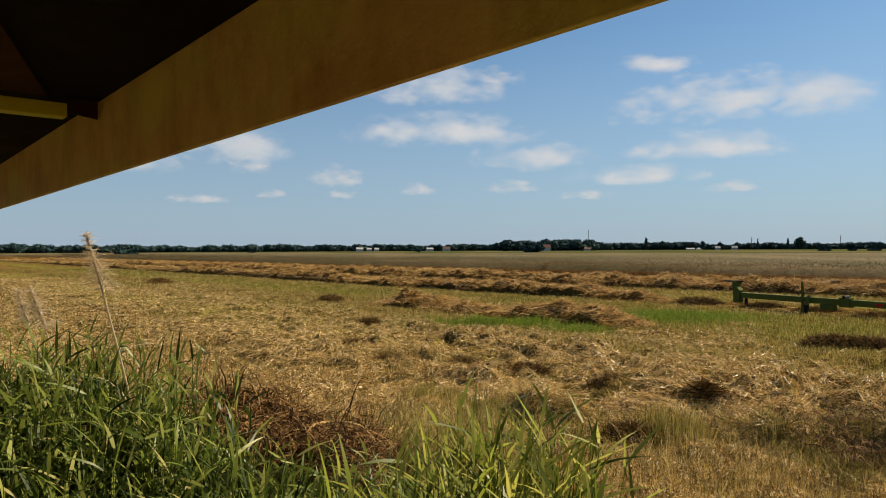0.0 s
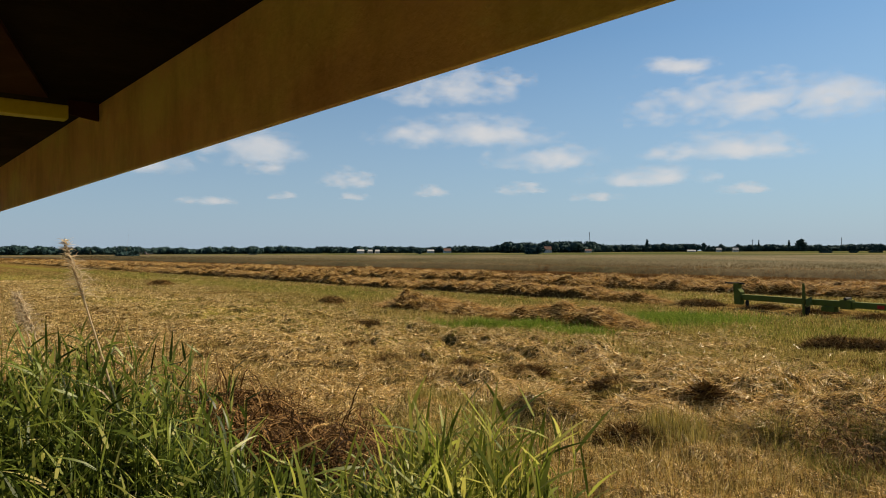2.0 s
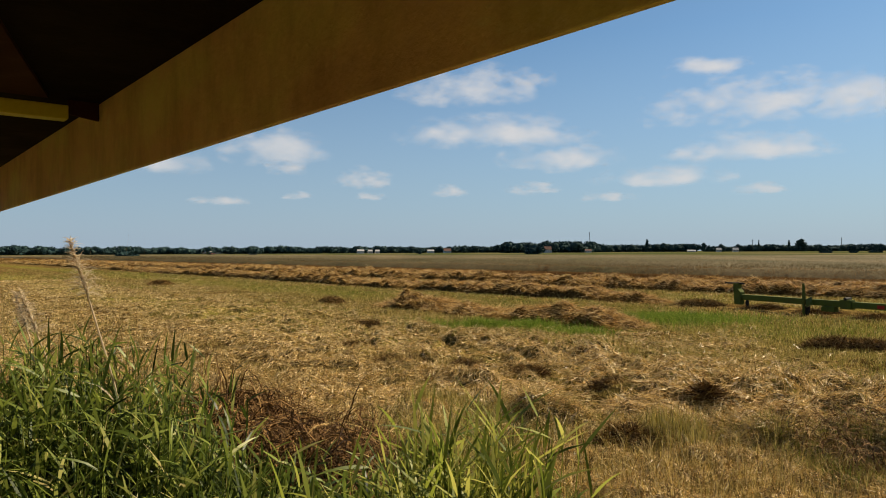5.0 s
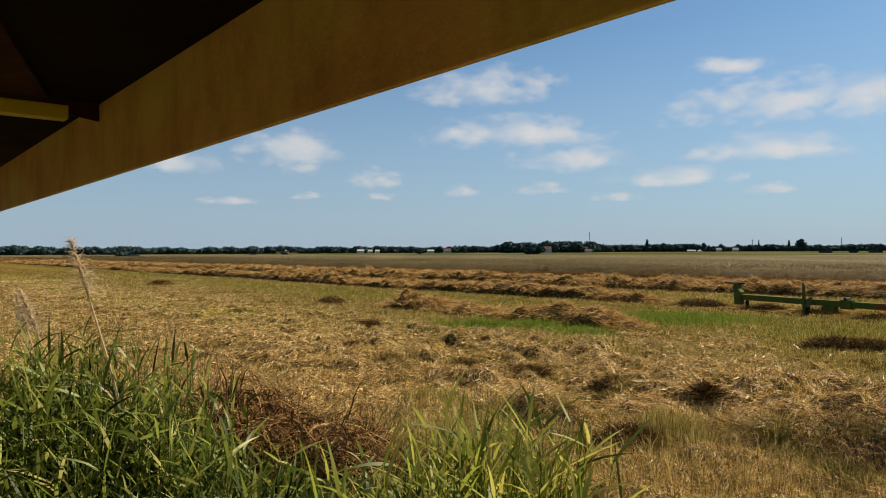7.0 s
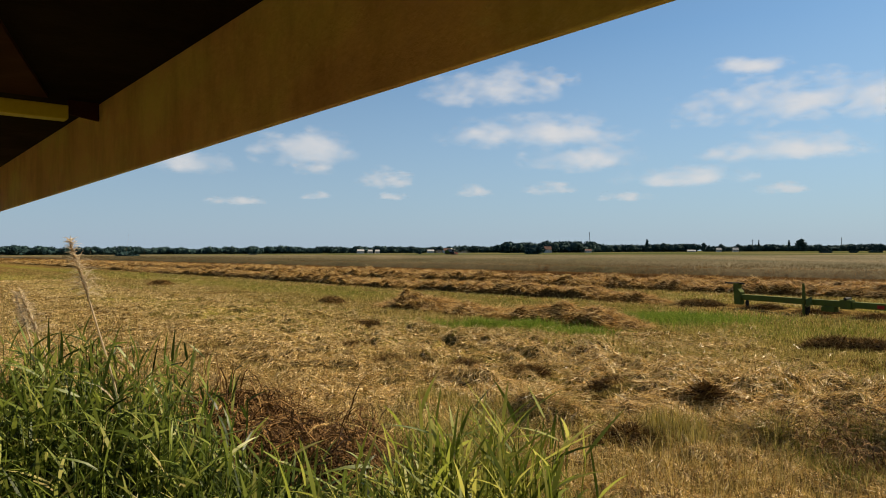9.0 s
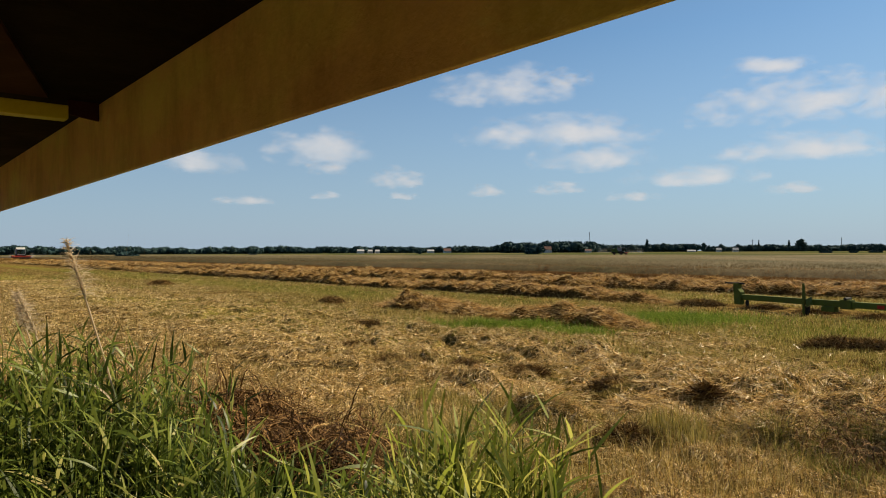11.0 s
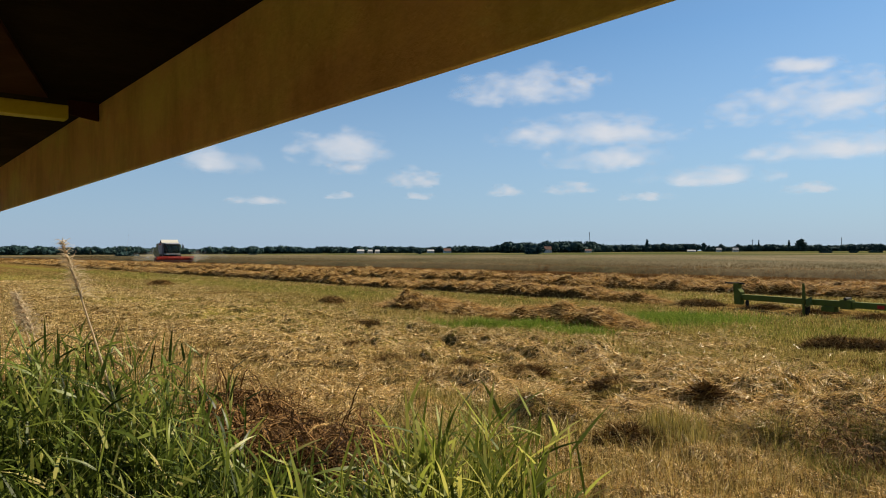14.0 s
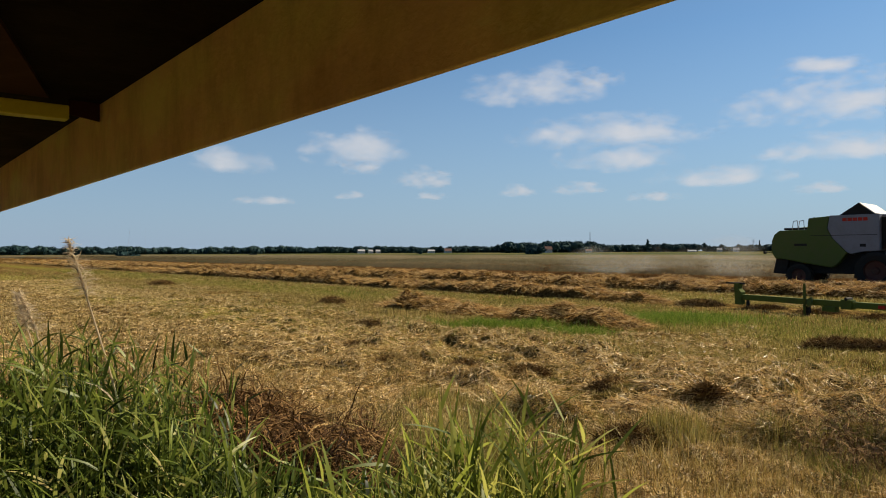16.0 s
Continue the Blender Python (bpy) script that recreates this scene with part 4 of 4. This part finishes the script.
def build_harvester():
    root = new("combine_harvester")
    tagged(root, "lime-green and grey combine harvester with red header, dusty", "harvester")
    # rear hood and lower flanks
    hood = [(-4.0, 1.55), (-4.22, 1.9), (-4.2, 2.5), (-4.05, 2.85), (-3.75, 3.06), (-2.2, 3.08), (-2.12, 3.68), (-1.0, 3.76), (-1.12, 3.1), (-0.85, 2.6), (-0.1, 1.85), (-0.6, 1.25), (-0.9, 1.08), (-2.2, 1.28), (-3.4, 1.5)]
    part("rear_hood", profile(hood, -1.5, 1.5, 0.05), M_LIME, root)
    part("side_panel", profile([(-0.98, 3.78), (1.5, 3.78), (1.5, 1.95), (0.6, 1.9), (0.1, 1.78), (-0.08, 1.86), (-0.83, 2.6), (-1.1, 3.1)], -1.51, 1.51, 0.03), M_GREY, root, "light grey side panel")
    part("panel_seam", box_bm(-2.0, 1.4, -1.522, -1.5, 2.74, 2.765), M_BLACK, root)
    part("belly", box_bm(-3.5, 1.9, -1.0, 1.0, 0.75, 1.95, 0.05), M_BLACK, root)
    part("straw_chopper", profile([(-4.25, 0.75), (-3.5, 0.7), (-3.3, 1.6), (-4.05, 1.6)], -1.2, 1.2, 0.03), M_BLACK, root)
    part("axle", tube([(1.3, -1.3, 0.95), (1.3, 1.3, 0.95)], 0.14), M_BLACK, root)
    part("axle", tube([(-2.7, -1.2, 0.65), (-2.7, 1.2, 0.65)], 0.1), M_BLACK, root)
    # plain red mark on the grey panel
    for i in range(5):
        part("panel_mark", box_bm(-0.32 + i * 0.26, -0.1 + i * 0.26, -1.524, -1.505, 3.46, 3.63, 0.004), M_RED, root)
    part("panel_mark", box_bm(0.55, 0.85, -1.524, -1.505, 2.15, 2.3, 0.004), M_BLACK, root)
    part("vent_grille", box_bm(-2.9, -2.2, -1.522, -1.49, 2.22, 2.34), M_BLACK, root)
    # grain tank, open
    part("tank_side", profile([(-1.0, 3.77), (-0.05, 4.34), (0.7, 3.8)], -1.42, -1.38), M_BLACK, root)
    part("tank_side", profile([(-1.0, 3.77), (-0.05, 4.34), (0.7, 3.8)], 1.38, 1.42), M_BLACK, root)
    part("tank_flap", profile([(0.70, 3.80), (-0.05, 4.35), (-0.03, 4.38), (0.74, 3.82)], -1.44, 1.44), M_WHITE, root, "white front flap")
    part("tank_flap", profile([(-1.03, 3.77), (-0.07, 4.35), (-0.09, 4.38), (-1.07, 3.79)], -1.37, 1.37), M_BLACK, root)
    part("engine_deck", box_bm(-3.6, -2.2, -1.2, 1.2, 3.085, 3.2, 0.03), M_BLACK, root)
    # cab
    part("cab_rear_wall", box_bm(1.53, 2.3, -1.15, 1.15, 2.05, 3.62, 0.04), M_BLACK, root)
    part("cab_floor", box_bm(2.3, 3.6, -1.05, 1.05, 1.95, 2.12, 0.03), M_BLACK, root)
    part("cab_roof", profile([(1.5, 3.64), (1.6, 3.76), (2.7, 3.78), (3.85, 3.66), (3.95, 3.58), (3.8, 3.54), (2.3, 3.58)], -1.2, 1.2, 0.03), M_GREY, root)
    for y in (-1.1, 1.1):
        part("cab_pillar", tube([(3.62, y * 0.93, 2.1), (3.78, y * 0.95, 2.9), (3.7, y, 3.56)], 0.045), M_BLACK, root)
        part("cab_pillar", tube([(2.75, y, 2.1), (2.72, y, 3.58)], 0.05), M_BLACK, root)
        part("cab_window", box_bm(2.3, 3.6, y - 0.01, y + 0.01, 2.12, 3.55), M_GLASS, root)
        part("mirror", box_bm(3.98, 4.08, y * 1.45 - 0.12, y * 1.45 + 0.12, 2.9, 3.4, 0.02), M_BLACK, root)
        part("mirror_arm", tube([(3.75, y, 3.55), (4.05, y * 1.4, 3.6), (4.05, y * 1.45, 3.3)], 0.022), M_BLACK, root)
    part("windscreen", profile([(3.6, 2.12), (3.78, 2.9), (3.7, 3.55), (3.685, 3.55), (3.76, 2.9), (3.585, 2.12)], -1.02, 1.02), M_GLASS, root)
    part("driver_seat", box_bm(2.45, 2.95, -0.3, 0.3, 2.13, 2.9, 0.08), M_BLACK, root)
    part("steering_column", tube([(3.35, 0, 2.13), (3.15, 0, 2.85)], 0.04), M_BLACK, root)
    part("cab_sill", box_bm(2.4, 3.7, -1.25, 1.25, 1.78, 1.94, 0.03), M_WHITE, root, "white sill below the cab")
    part("ladder", tube([(1.9, -1.5, 1.9), (2.0, -1.65, 0.6), (2.5, -1.65, 0.6), (2.4, -1.5, 1.9)], 0.025), M_STEEL, root)
    # roof rail, exhaust and lamps at the back
    for x in (-3.1, -2.75):
        part("handrail", tube([(x, -1.3, 3.05), (x + 0.08, -1.3, 3.55), (x + 0.3, -1.3, 3.58), (x + 0.35, -1.3, 3.05)], 0.02), M_STEEL, root)
    part("exhaust", tube([(-2.5, 0.5, 3.1), (-2.5, 0.5, 3.8)], 0.07), M_STEEL, root)
    part("lamp_arm", tube([(-4.15, -1.3, 1.85), (-4.6, -1.4, 1.88)], 0.02), M_BLACK, root)
    part("tail_lamp", box_bm(-4.7, -4.58, -1.5, -1.3, 1.8, 1.95, 0.02), M_BLACK, root)
    part("unloading_auger", tube([(1.0, 1.75, 3.3), (-3.9, 1.75, 3.1)], 0.2, sides=12), M_LIME, root)
    # feeder and header
    part("feeder_house", profile([(2.2, 1.9), (2.5, 1.0), (4.1, 0.35), (4.1, 1.05), (3.2, 1.75)], -0.8, 0.8, 0.03), M_BLACK, root)
    W = 3.2
    part("header_back", profile([(4.05, 0.25), (4.1, 1.2), (4.16, 1.25), (4.2, 1.2), (4.15, 0.3), (5.15, 0.14), (5.15, 0.1)], -W, W), M_BLACK, root, "dark header trough")
    part("feed_auger", tube([(4.5, -W + 0.1, 0.5), (4.5, W - 0.1, 0.5)], 0.22, sides=14), M_RIM, root)
    for y in (-W, W):
        part("divider", profile([(4.0, 0.15), (4.0, 1.1), (4.4, 1.0), (5.2, 0.5), (5.8, 0.2), (5.2, 0.12)], y - 0.04, y + 0.04, 0.01), M_RIM, root)
        part("reel_arm", tube([(4.1, y * 0.97, 1.2), (5.0, y * 0.97, 1.2)], 0.05), M_RED, root)
    for y in (-W * 0.95, W * 0.95):
        part("end_shield", lathe([(0.01, y - 0.02), (0.29, y - 0.02), (0.31, y), (0.29, y + 0.02), (0.01, y + 0.02)], 20), M_RED, root).location = (5.0, 0, 1.15)
        part("shield_hub", lathe([(0.01, y - 0.06), (0.15, y - 0.06), (0.15, y + 0.06), (0.01, y + 0.06)], 14), M_STEEL, root).location = (5.0, 0, 1.15)
    reel = new("reel")
    reel.parent = root
    reel.location = (5.0, 0, 1.15)
    part("shaft", tube([(0, -W * 0.93, 0), (0, W * 0.93, 0)], 0.06, sides=8), M_RED, reel)
    for k in range(6):
        a = k * math.pi / 3
        part("bat", tube([(0.28 * math.cos(a), -W * 0.93, 0.28 * math.sin(a)), (0.28 * math.cos(a), W * 0.93, 0.28 * math.sin(a))], 0.028), M_RED, reel)
    for y in (-2.9, -1.0, 1.0, 2.9):
        bm = tube([(0.28 * math.cos(i * math.pi / 9), y, 0.28 * math.sin(i * math.pi / 9)) for i in range(19)], 0.035)
        for k in range(6):
            tube([(0, y, 0), (0.28 * math.cos(k * math.pi / 3), y, 0.28 * math.sin(k * math.pi / 3))], 0.025, bm)
        part("spider", bm, M_RED, reel)
    wheels = [harvester_wheel(root, 1.3, -1.32, 0.95, 0.7, "front_wheel"), harvester_wheel(root, -2.7, -1.25, 0.65, 0.45, "rear_wheel")]
    for x, y, r, w, nm in ((1.3, 1.32, 0.95, 0.7, "front_wheel"), (-2.7, 1.25, 0.65, 0.45, "rear_wheel")):
        h = harvester_wheel(root, x, y, r, w, nm)
        h.rotation_euler = (0, 0, math.pi)
        wheels.append(h)
    # fit the lengths of hull, cab and header
    for o in root.children_recursive:
        if o.parent == root and o.location.x != 0:
            o.location.x = along(o.location.x)
        elif o.parent == root and o.data:
            for vtx in o.data.vertices:
                vtx.co.x = along(vtx.co.x) + (0.5 if o.name.startswith("tank_") else 0)
    return root, reel, wheels[:2]


HARVESTER, REEL, WHEELS = build_harvester()
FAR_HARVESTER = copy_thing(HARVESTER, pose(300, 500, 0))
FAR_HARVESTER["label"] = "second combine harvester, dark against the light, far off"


# ---- green header trolley ----
def build_trolley():
    a, b = Vector((10.05, 23.4, 0)), Vector((13.52, 15.6, 0))
    ang = math.degrees(math.atan2(b.y - a.y, b.x - a.x))
    root = new("header_trolley")
    root.matrix_world = pose(a.x, a.y, 0, 0, 0, ang)
    tagged(root, "long green steel header trolley standing on the stubble", "trolley")
    part("main_beam", box_bm(0.3, 3.85, -0.08, 0.08, 0.33, 0.51, 0.012), M_BARGREEN, root)
    part("main_beam", box_bm(4.2, 9.0, -0.08, 0.08, 0.33, 0.51, 0.012), M_BARGREEN, root)
    part("beam_joint", box_bm(3.86, 4.19, -0.11, 0.11, 0.28, 0.56, 0.02), M_BARGREEN, root)
    part("joint_clamp", tube([(4.03, -0.13, 0.58), (4.03, 0.13, 0.58)], 0.045, sides=10), M_BLACK, root)
    part("end_bracket", profile([(0.0, 0.16), (0.25, 0.16), (0.27, 0.58), (0.13, 0.7), (0.16, 0.88), (-0.04, 0.88)], -0.1, 0.1, 0.01), M_BARGREEN, root)
    part("end_hook", box_bm(-0.45, 0.3, -0.05, 0.05, 0.85, 0.9, 0.008), M_BLACK, root)
    part("prop", box_bm(0.42, 0.5, -0.04, 0.04, 0.0, 0.32, 0.006), M_BLACK, root)
    part("support_post", profile([(2.67, 0.0), (2.73, 0.0), (2.75, 0.6), (2.72, 0.98), (2.67, 0.98), (2.65, 0.6)], -0.15, -0.105, 0.006), M_BARGREEN, root)
    part("support_bracket", profile([(2.86, 0.26), (3.02, 0.36), (3.0, 0.58), (2.86, 0.5)], -0.24, -0.155, 0.006), M_LIME, root, "bright lime bracket")
    part("prop", box_bm(2.66, 2.78, -0.06, 0.06, 0.0, 0.29, 0.006), M_BLACK, root)
    part("tool_box", box_bm(3.25, 3.68, -0.1, 0.1, 0.17, 0.325, 0.015), M_BARGREEN, root)
    part("red_reflector", box_bm(4.95, 5.15, -0.092, -0.08, 0.36, 0.46, 0.003), M_RED, root)
    for x in (6.2, 8.6):
        part("prop", box_bm(x, x + 0.1, -0.05, 0.05, 0.0, 0.31, 0.006), M_BLACK, root)


build_trolley()


# ---- clouds and dust ----
def vapour(name, color, glow, soft, dense, noise_scale):
    """Ragged see-through sheets, thickest in the middle."""
    m, nt, b = material(name)
    tc = nt.nodes.new("ShaderNodeTexCoord")
    oi = nt.nodes.new("ShaderNodeObjectInfo")
    sx = nt.nodes.new("ShaderNodeSeparateXYZ")
    nt.links.new(tc.outputs["Generated"], sx.inputs[0])
    u = maths(nt, "MULTIPLY", maths(nt, "SUBTRACT", sx.outputs[0], 0.5), 2.0)
    w = maths(nt, "SUBTRACT", sx.outputs[2], 0.34)
    up = maths(nt, "DIVIDE", maths(nt, "MAXIMUM", w, 0.0), 0.62)
    down = maths(nt, "DIVIDE", maths(nt, "MINIMUM", w, 0.0), 0.30)
    r2 = maths(nt, "ADD", maths(nt, "MULTIPLY", u, u), maths(nt, "ADD", maths(nt, "MULTIPLY", up, up), maths(nt, "MULTIPLY", down, down)))
    body = maths(nt, "SUBTRACT", 1.0, r2)
    off = nt.nodes.new("ShaderNodeVectorMath")
    off.operation = "ADD"
    nt.links.new(tc.outputs["Object"], off.inputs[0])
    rnd = maths(nt, "MULTIPLY", oi.outputs["Random"], 9000.0 if glow else 40.0)
    nt.links.new(rnd, off.inputs[1])
    n = nt.nodes.new("ShaderNodeTexNoise")
    n.inputs["Scale"].default_value, n.inputs["Detail"].default_value, n.inputs["Roughness"].default_value = noise_scale, 6, 0.54
    mp = nt.nodes.new("ShaderNodeMapping")
    mp.inputs["Scale"].default_value = (1, 1, 1.9)
    nt.links.new(off.outputs[0], mp.inputs[0])
    nt.links.new(mp.outputs[0], n.inputs["Vector"])
    d = maths(nt, "ADD", maths(nt, "MULTIPLY", body, 0.95), maths(nt, "MULTIPLY", maths(nt, "SUBTRACT", n.outputs["Fac"], 0.56), 3.9))
    k = nt.nodes.new("ShaderNodeMapRange")
    k.interpolation_type = "SMOOTHSTEP"
    k.inputs[1].default_value, k.inputs[2].default_value, k.inputs[4].default_value = 0.05, soft, dense
    nt.links.new(d, k.inputs[0])
    edge = nt.nodes.new("ShaderNodeMapRange")
    edge.interpolation_type = "SMOOTHSTEP"
    edge.inputs[1].default_value, edge.inputs[2].default_value = 0.0, 0.25
    nt.links.new(body, edge.inputs[0])
    alpha = maths(nt, "MULTIPLY", k.outputs[0], edge.outputs[0])
    tr = nt.nodes.new("ShaderNodeBsdfTransparent")
    if glow:
        s = nt.nodes.new("ShaderNodeEmission")
        s.inputs["Strength"].default_value = glow
    else:
        s = nt.nodes.new("ShaderNodeBsdfTranslucent")
    s.inputs["Color"].default_value = (*color, 1)
    mx = nt.nodes.new("ShaderNodeMixShader")
    nt.links.new(alpha, mx.inputs[0])
    nt.links.new(tr.outputs[0], mx.inputs[1])
    nt.links.new(s.outputs[0], mx.inputs[2])
    nt.links.new(mx.outputs[0], nt.nodes["Material Output"].inputs["Surface"])
    return m


M_CLOUD = vapour("cloud_vapour", (0.93, 0.94, 1.0), 0.405, 1.5, 0.55, 0.0046)
M_CLOUDLET = vapour("thin_cloud_vapour", (0.93, 0.94, 1.0), 0.385, 1.6, 0.46, 0.011)
M_DUST = vapour("field_dust", (0.44, 0.44, 0.43), 0, 1.5, 0.19, 0.35)
CLOUDS = []
SKY_DIST = 4200.0


def billow(name, width, height, depth, sheets, mat):
    """A cloud body in upright bowed layers, one behind the other."""
    vs, fs = [], []
    for k in range(sheets):
        f = k / max(sheets - 1, 1) - 0.5
        u, w = np.meshgrid(np.linspace(-1, 1, 13), np.linspace(0, 1, 7), indexing="ij")
        shrink = 1 - 0.25 * abs(f)
        x = u * width / 2 * shrink
        y = f * depth + depth * 0.2 * (u ** 2 + (w - 0.4) ** 2)
        z = (w - 0.34) * height * shrink
        fs.append(grid_quads(13, 7) + len(vs) * 91)
        vs.append(np.stack([x, y, z], -1).reshape(-1, 3))
    return mesh_np(name, np.concatenate(vs), np.concatenate(fs), mat, True)


def cloud(side, up, width, height, drift, label="white fair-weather cloud with ragged soft edges"):
    """side, up: tangents of the bearing and the height at half time; drift: in side per second."""
    ob = billow("cloud", width * 1.12 * SKY_DIST, height * 1.15 * SKY_DIST, height * SKY_DIST, 3, M_CLOUD if width > 0.12 else M_CLOUDLET)
    tagged(ob, label, "cloud", "drifting clouds")
    CLOUDS.append((ob, side, up, drift))


cloud(0.055, 0.236, 0.24, 0.058, 0.0090)
cloud(0.125, 0.170, 0.30, 0.052, 0.0150)
cloud(0.195, 0.132, 0.19, 0.046, 0.0075)
cloud(0.345, 0.105, 0.21, 0.036, 0.0075)
cloud(0.500, 0.212, 0.36, 0.075, 0.0105)
cloud(0.490, 0.146, 0.26, 0.048, 0.0125)
cloud(-0.215, 0.148, 0.17, 0.060, 0.0105)
cloud(-0.200, 0.122, 0.09, 0.024, 0.0100)
cloud(-0.380, 0.128, 0.13, 0.045, 0.0085)
cloud(0.035, 0.086, 0.06, 0.020, 0.0090)
cloud(0.150, 0.090, 0.09, 0.022, 0.0060)
cloud(0.490, 0.088, 0.08, 0.020, 0.0080)
cloud(-0.090, 0.104, 0.10, 0.034, 0.0080)
cloud(-0.080, 0.080, 0.05, 0.014, 0.0080)
cloud(-0.195, 0.082, 0.05, 0.014, 0.0070)
cloud(0.430, 0.268, 0.13, 0.030, 0.0150)
cloud(-0.310, 0.075, 0.09, 0.016, 0.0060, "thin faint cloud low over the horizon")
cloud(0.650, 0.215, 0.14, 0.070, 0.0110)
cloud(0.260, 0.078, 0.10, 0.016, 0.0060, "thin faint cloud low over the horizon")
cloud(0.150, 0.250, 0.09, 0.028, 0.0090)


def dust(parent, x, y, w, h, label=""):
    ob = billow("dust_cloud", w, h, w * 0.3, 2, M_DUST)
    ob.parent = parent
    ob.matrix_local = pose(x, y, h * 0.34, 0, 0, 90 - TURN - 24)
    return ob


dust(HARVESTER, -7.0, 0.3, 8, 3.4)
dust(HARVESTER, -14.5, 0.6, 12, 3.0)
dust(HARVESTER, 6.0, 4.6, 9, 3.0)
dust(FAR_HARVESTER, -7, 0, 12, 5)
dust(FAR_HARVESTER, 9, 0, 16, 4)


# ---- what moves ----
SWAY = [(0, 2.9), (0.3, 1.5), (0.6, 0.7), (1.0, 0.4), (1.5, 0), (2.0, -0.1), (2.5, 0), (3.5, 0), (4.2, 0.2), (5.3, 0.8), (6.3, 1.4), (6.6, 1.3), (7.0, 0.7), (7.3, 3.2), (7.5, 4.0), (8.0, 3.8), (8.5, 4.2), (8.8, 1.5),
        (9.0, 0.6), (9.2, 0.4), (10.2, 0.6), (11.3, 0), (11.9, -0.2), (12.5, -1.0), (12.9, -0.7), (13.1, 0), (13.5, 0.2), (14.1, -0.6), (14.5, -1.2), (15.0, -0.2), (16.0, 0.3)]
SWAY_MIDDLE = [(0, 4.2), (0.5, 2.5), (1.0, 0.6), (1.5, 0), (2.5, -0.8), (3.5, -2.5), (4.2, -1.5), (5.2, 0.5), (6.3, 2.0), (7.0, 3.0), (7.5, 4.5), (8.3, 3.5), (9.0, 0.7), (10.2, 0.6), (11.3, 1.2), (12.5, 0), (13.5, -0.8), (14.5, 0), (15.2, 1.0), (16.0, 2.4)]


def motions():
    heading = -90 + TURN
    v = 55.0

    def on_path(t):
        k = 16.0 - t
        bow = max(0.0, 1 - abs(k - 0.6) / 0.8)
        return 21.55 + D.x * v * k + 0.5 * bow, 35.4 + D.y * v * k + 1.2 * bow

    walk(HARVESTER, [(t, pose(*on_path(t), 0, 0, 0, heading - 2 + 6 * max(0.0, (t - 15.5) / 0.5))) for t in (0.0, 4.0, 8.0, 12.0, 14.0, 14.6, 15.0, 15.4, 15.5, 15.7, 16.0)])
    spin = [(t * 0.1, t) for t in range(0, 161)]
    walk(REEL, [(t, pose(REEL.location.x, 0, 1.15, 0, 47 * k, 0)) for t, k in spin])
    for w, y, r in zip(WHEELS, (-1.32, -1.25), (0.95, 0.65)):
        walk(w, [(t, pose(w.location.x, y, r, 0, 53 * k, 0)) for t, k in spin])
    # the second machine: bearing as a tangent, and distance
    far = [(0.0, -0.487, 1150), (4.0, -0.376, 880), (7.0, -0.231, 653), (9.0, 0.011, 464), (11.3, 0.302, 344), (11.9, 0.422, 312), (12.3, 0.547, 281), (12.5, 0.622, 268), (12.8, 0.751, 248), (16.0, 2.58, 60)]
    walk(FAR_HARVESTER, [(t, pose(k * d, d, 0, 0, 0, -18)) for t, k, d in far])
    for ob, side, up, drift in CLOUDS:
        rows = []
        for t in (0.0, 8.0, 16.0):
            a = side + drift * (t - 8)
            rows.append((t, pose(a * SKY_DIST, SKY_DIST, up * SKY_DIST + 2, 0, 0, -math.degrees(math.atan(a)))))
        walk(ob, rows)
    for i, ob in enumerate(TUFTS):
        x, y, z = ob.location
        sway = SWAY_MIDDLE if ob in MIDDLE else SWAY
        k = 1.0 if ob in MIDDLE or ob == PLUME else 0.7 + 0.25 * math.sin(i * 2.3)
        walk(ob, [(t, pose(x, y, z, 0.5 * a * math.sin(i * 1.7), a * k, 0)) for t, a in sway])


motions()
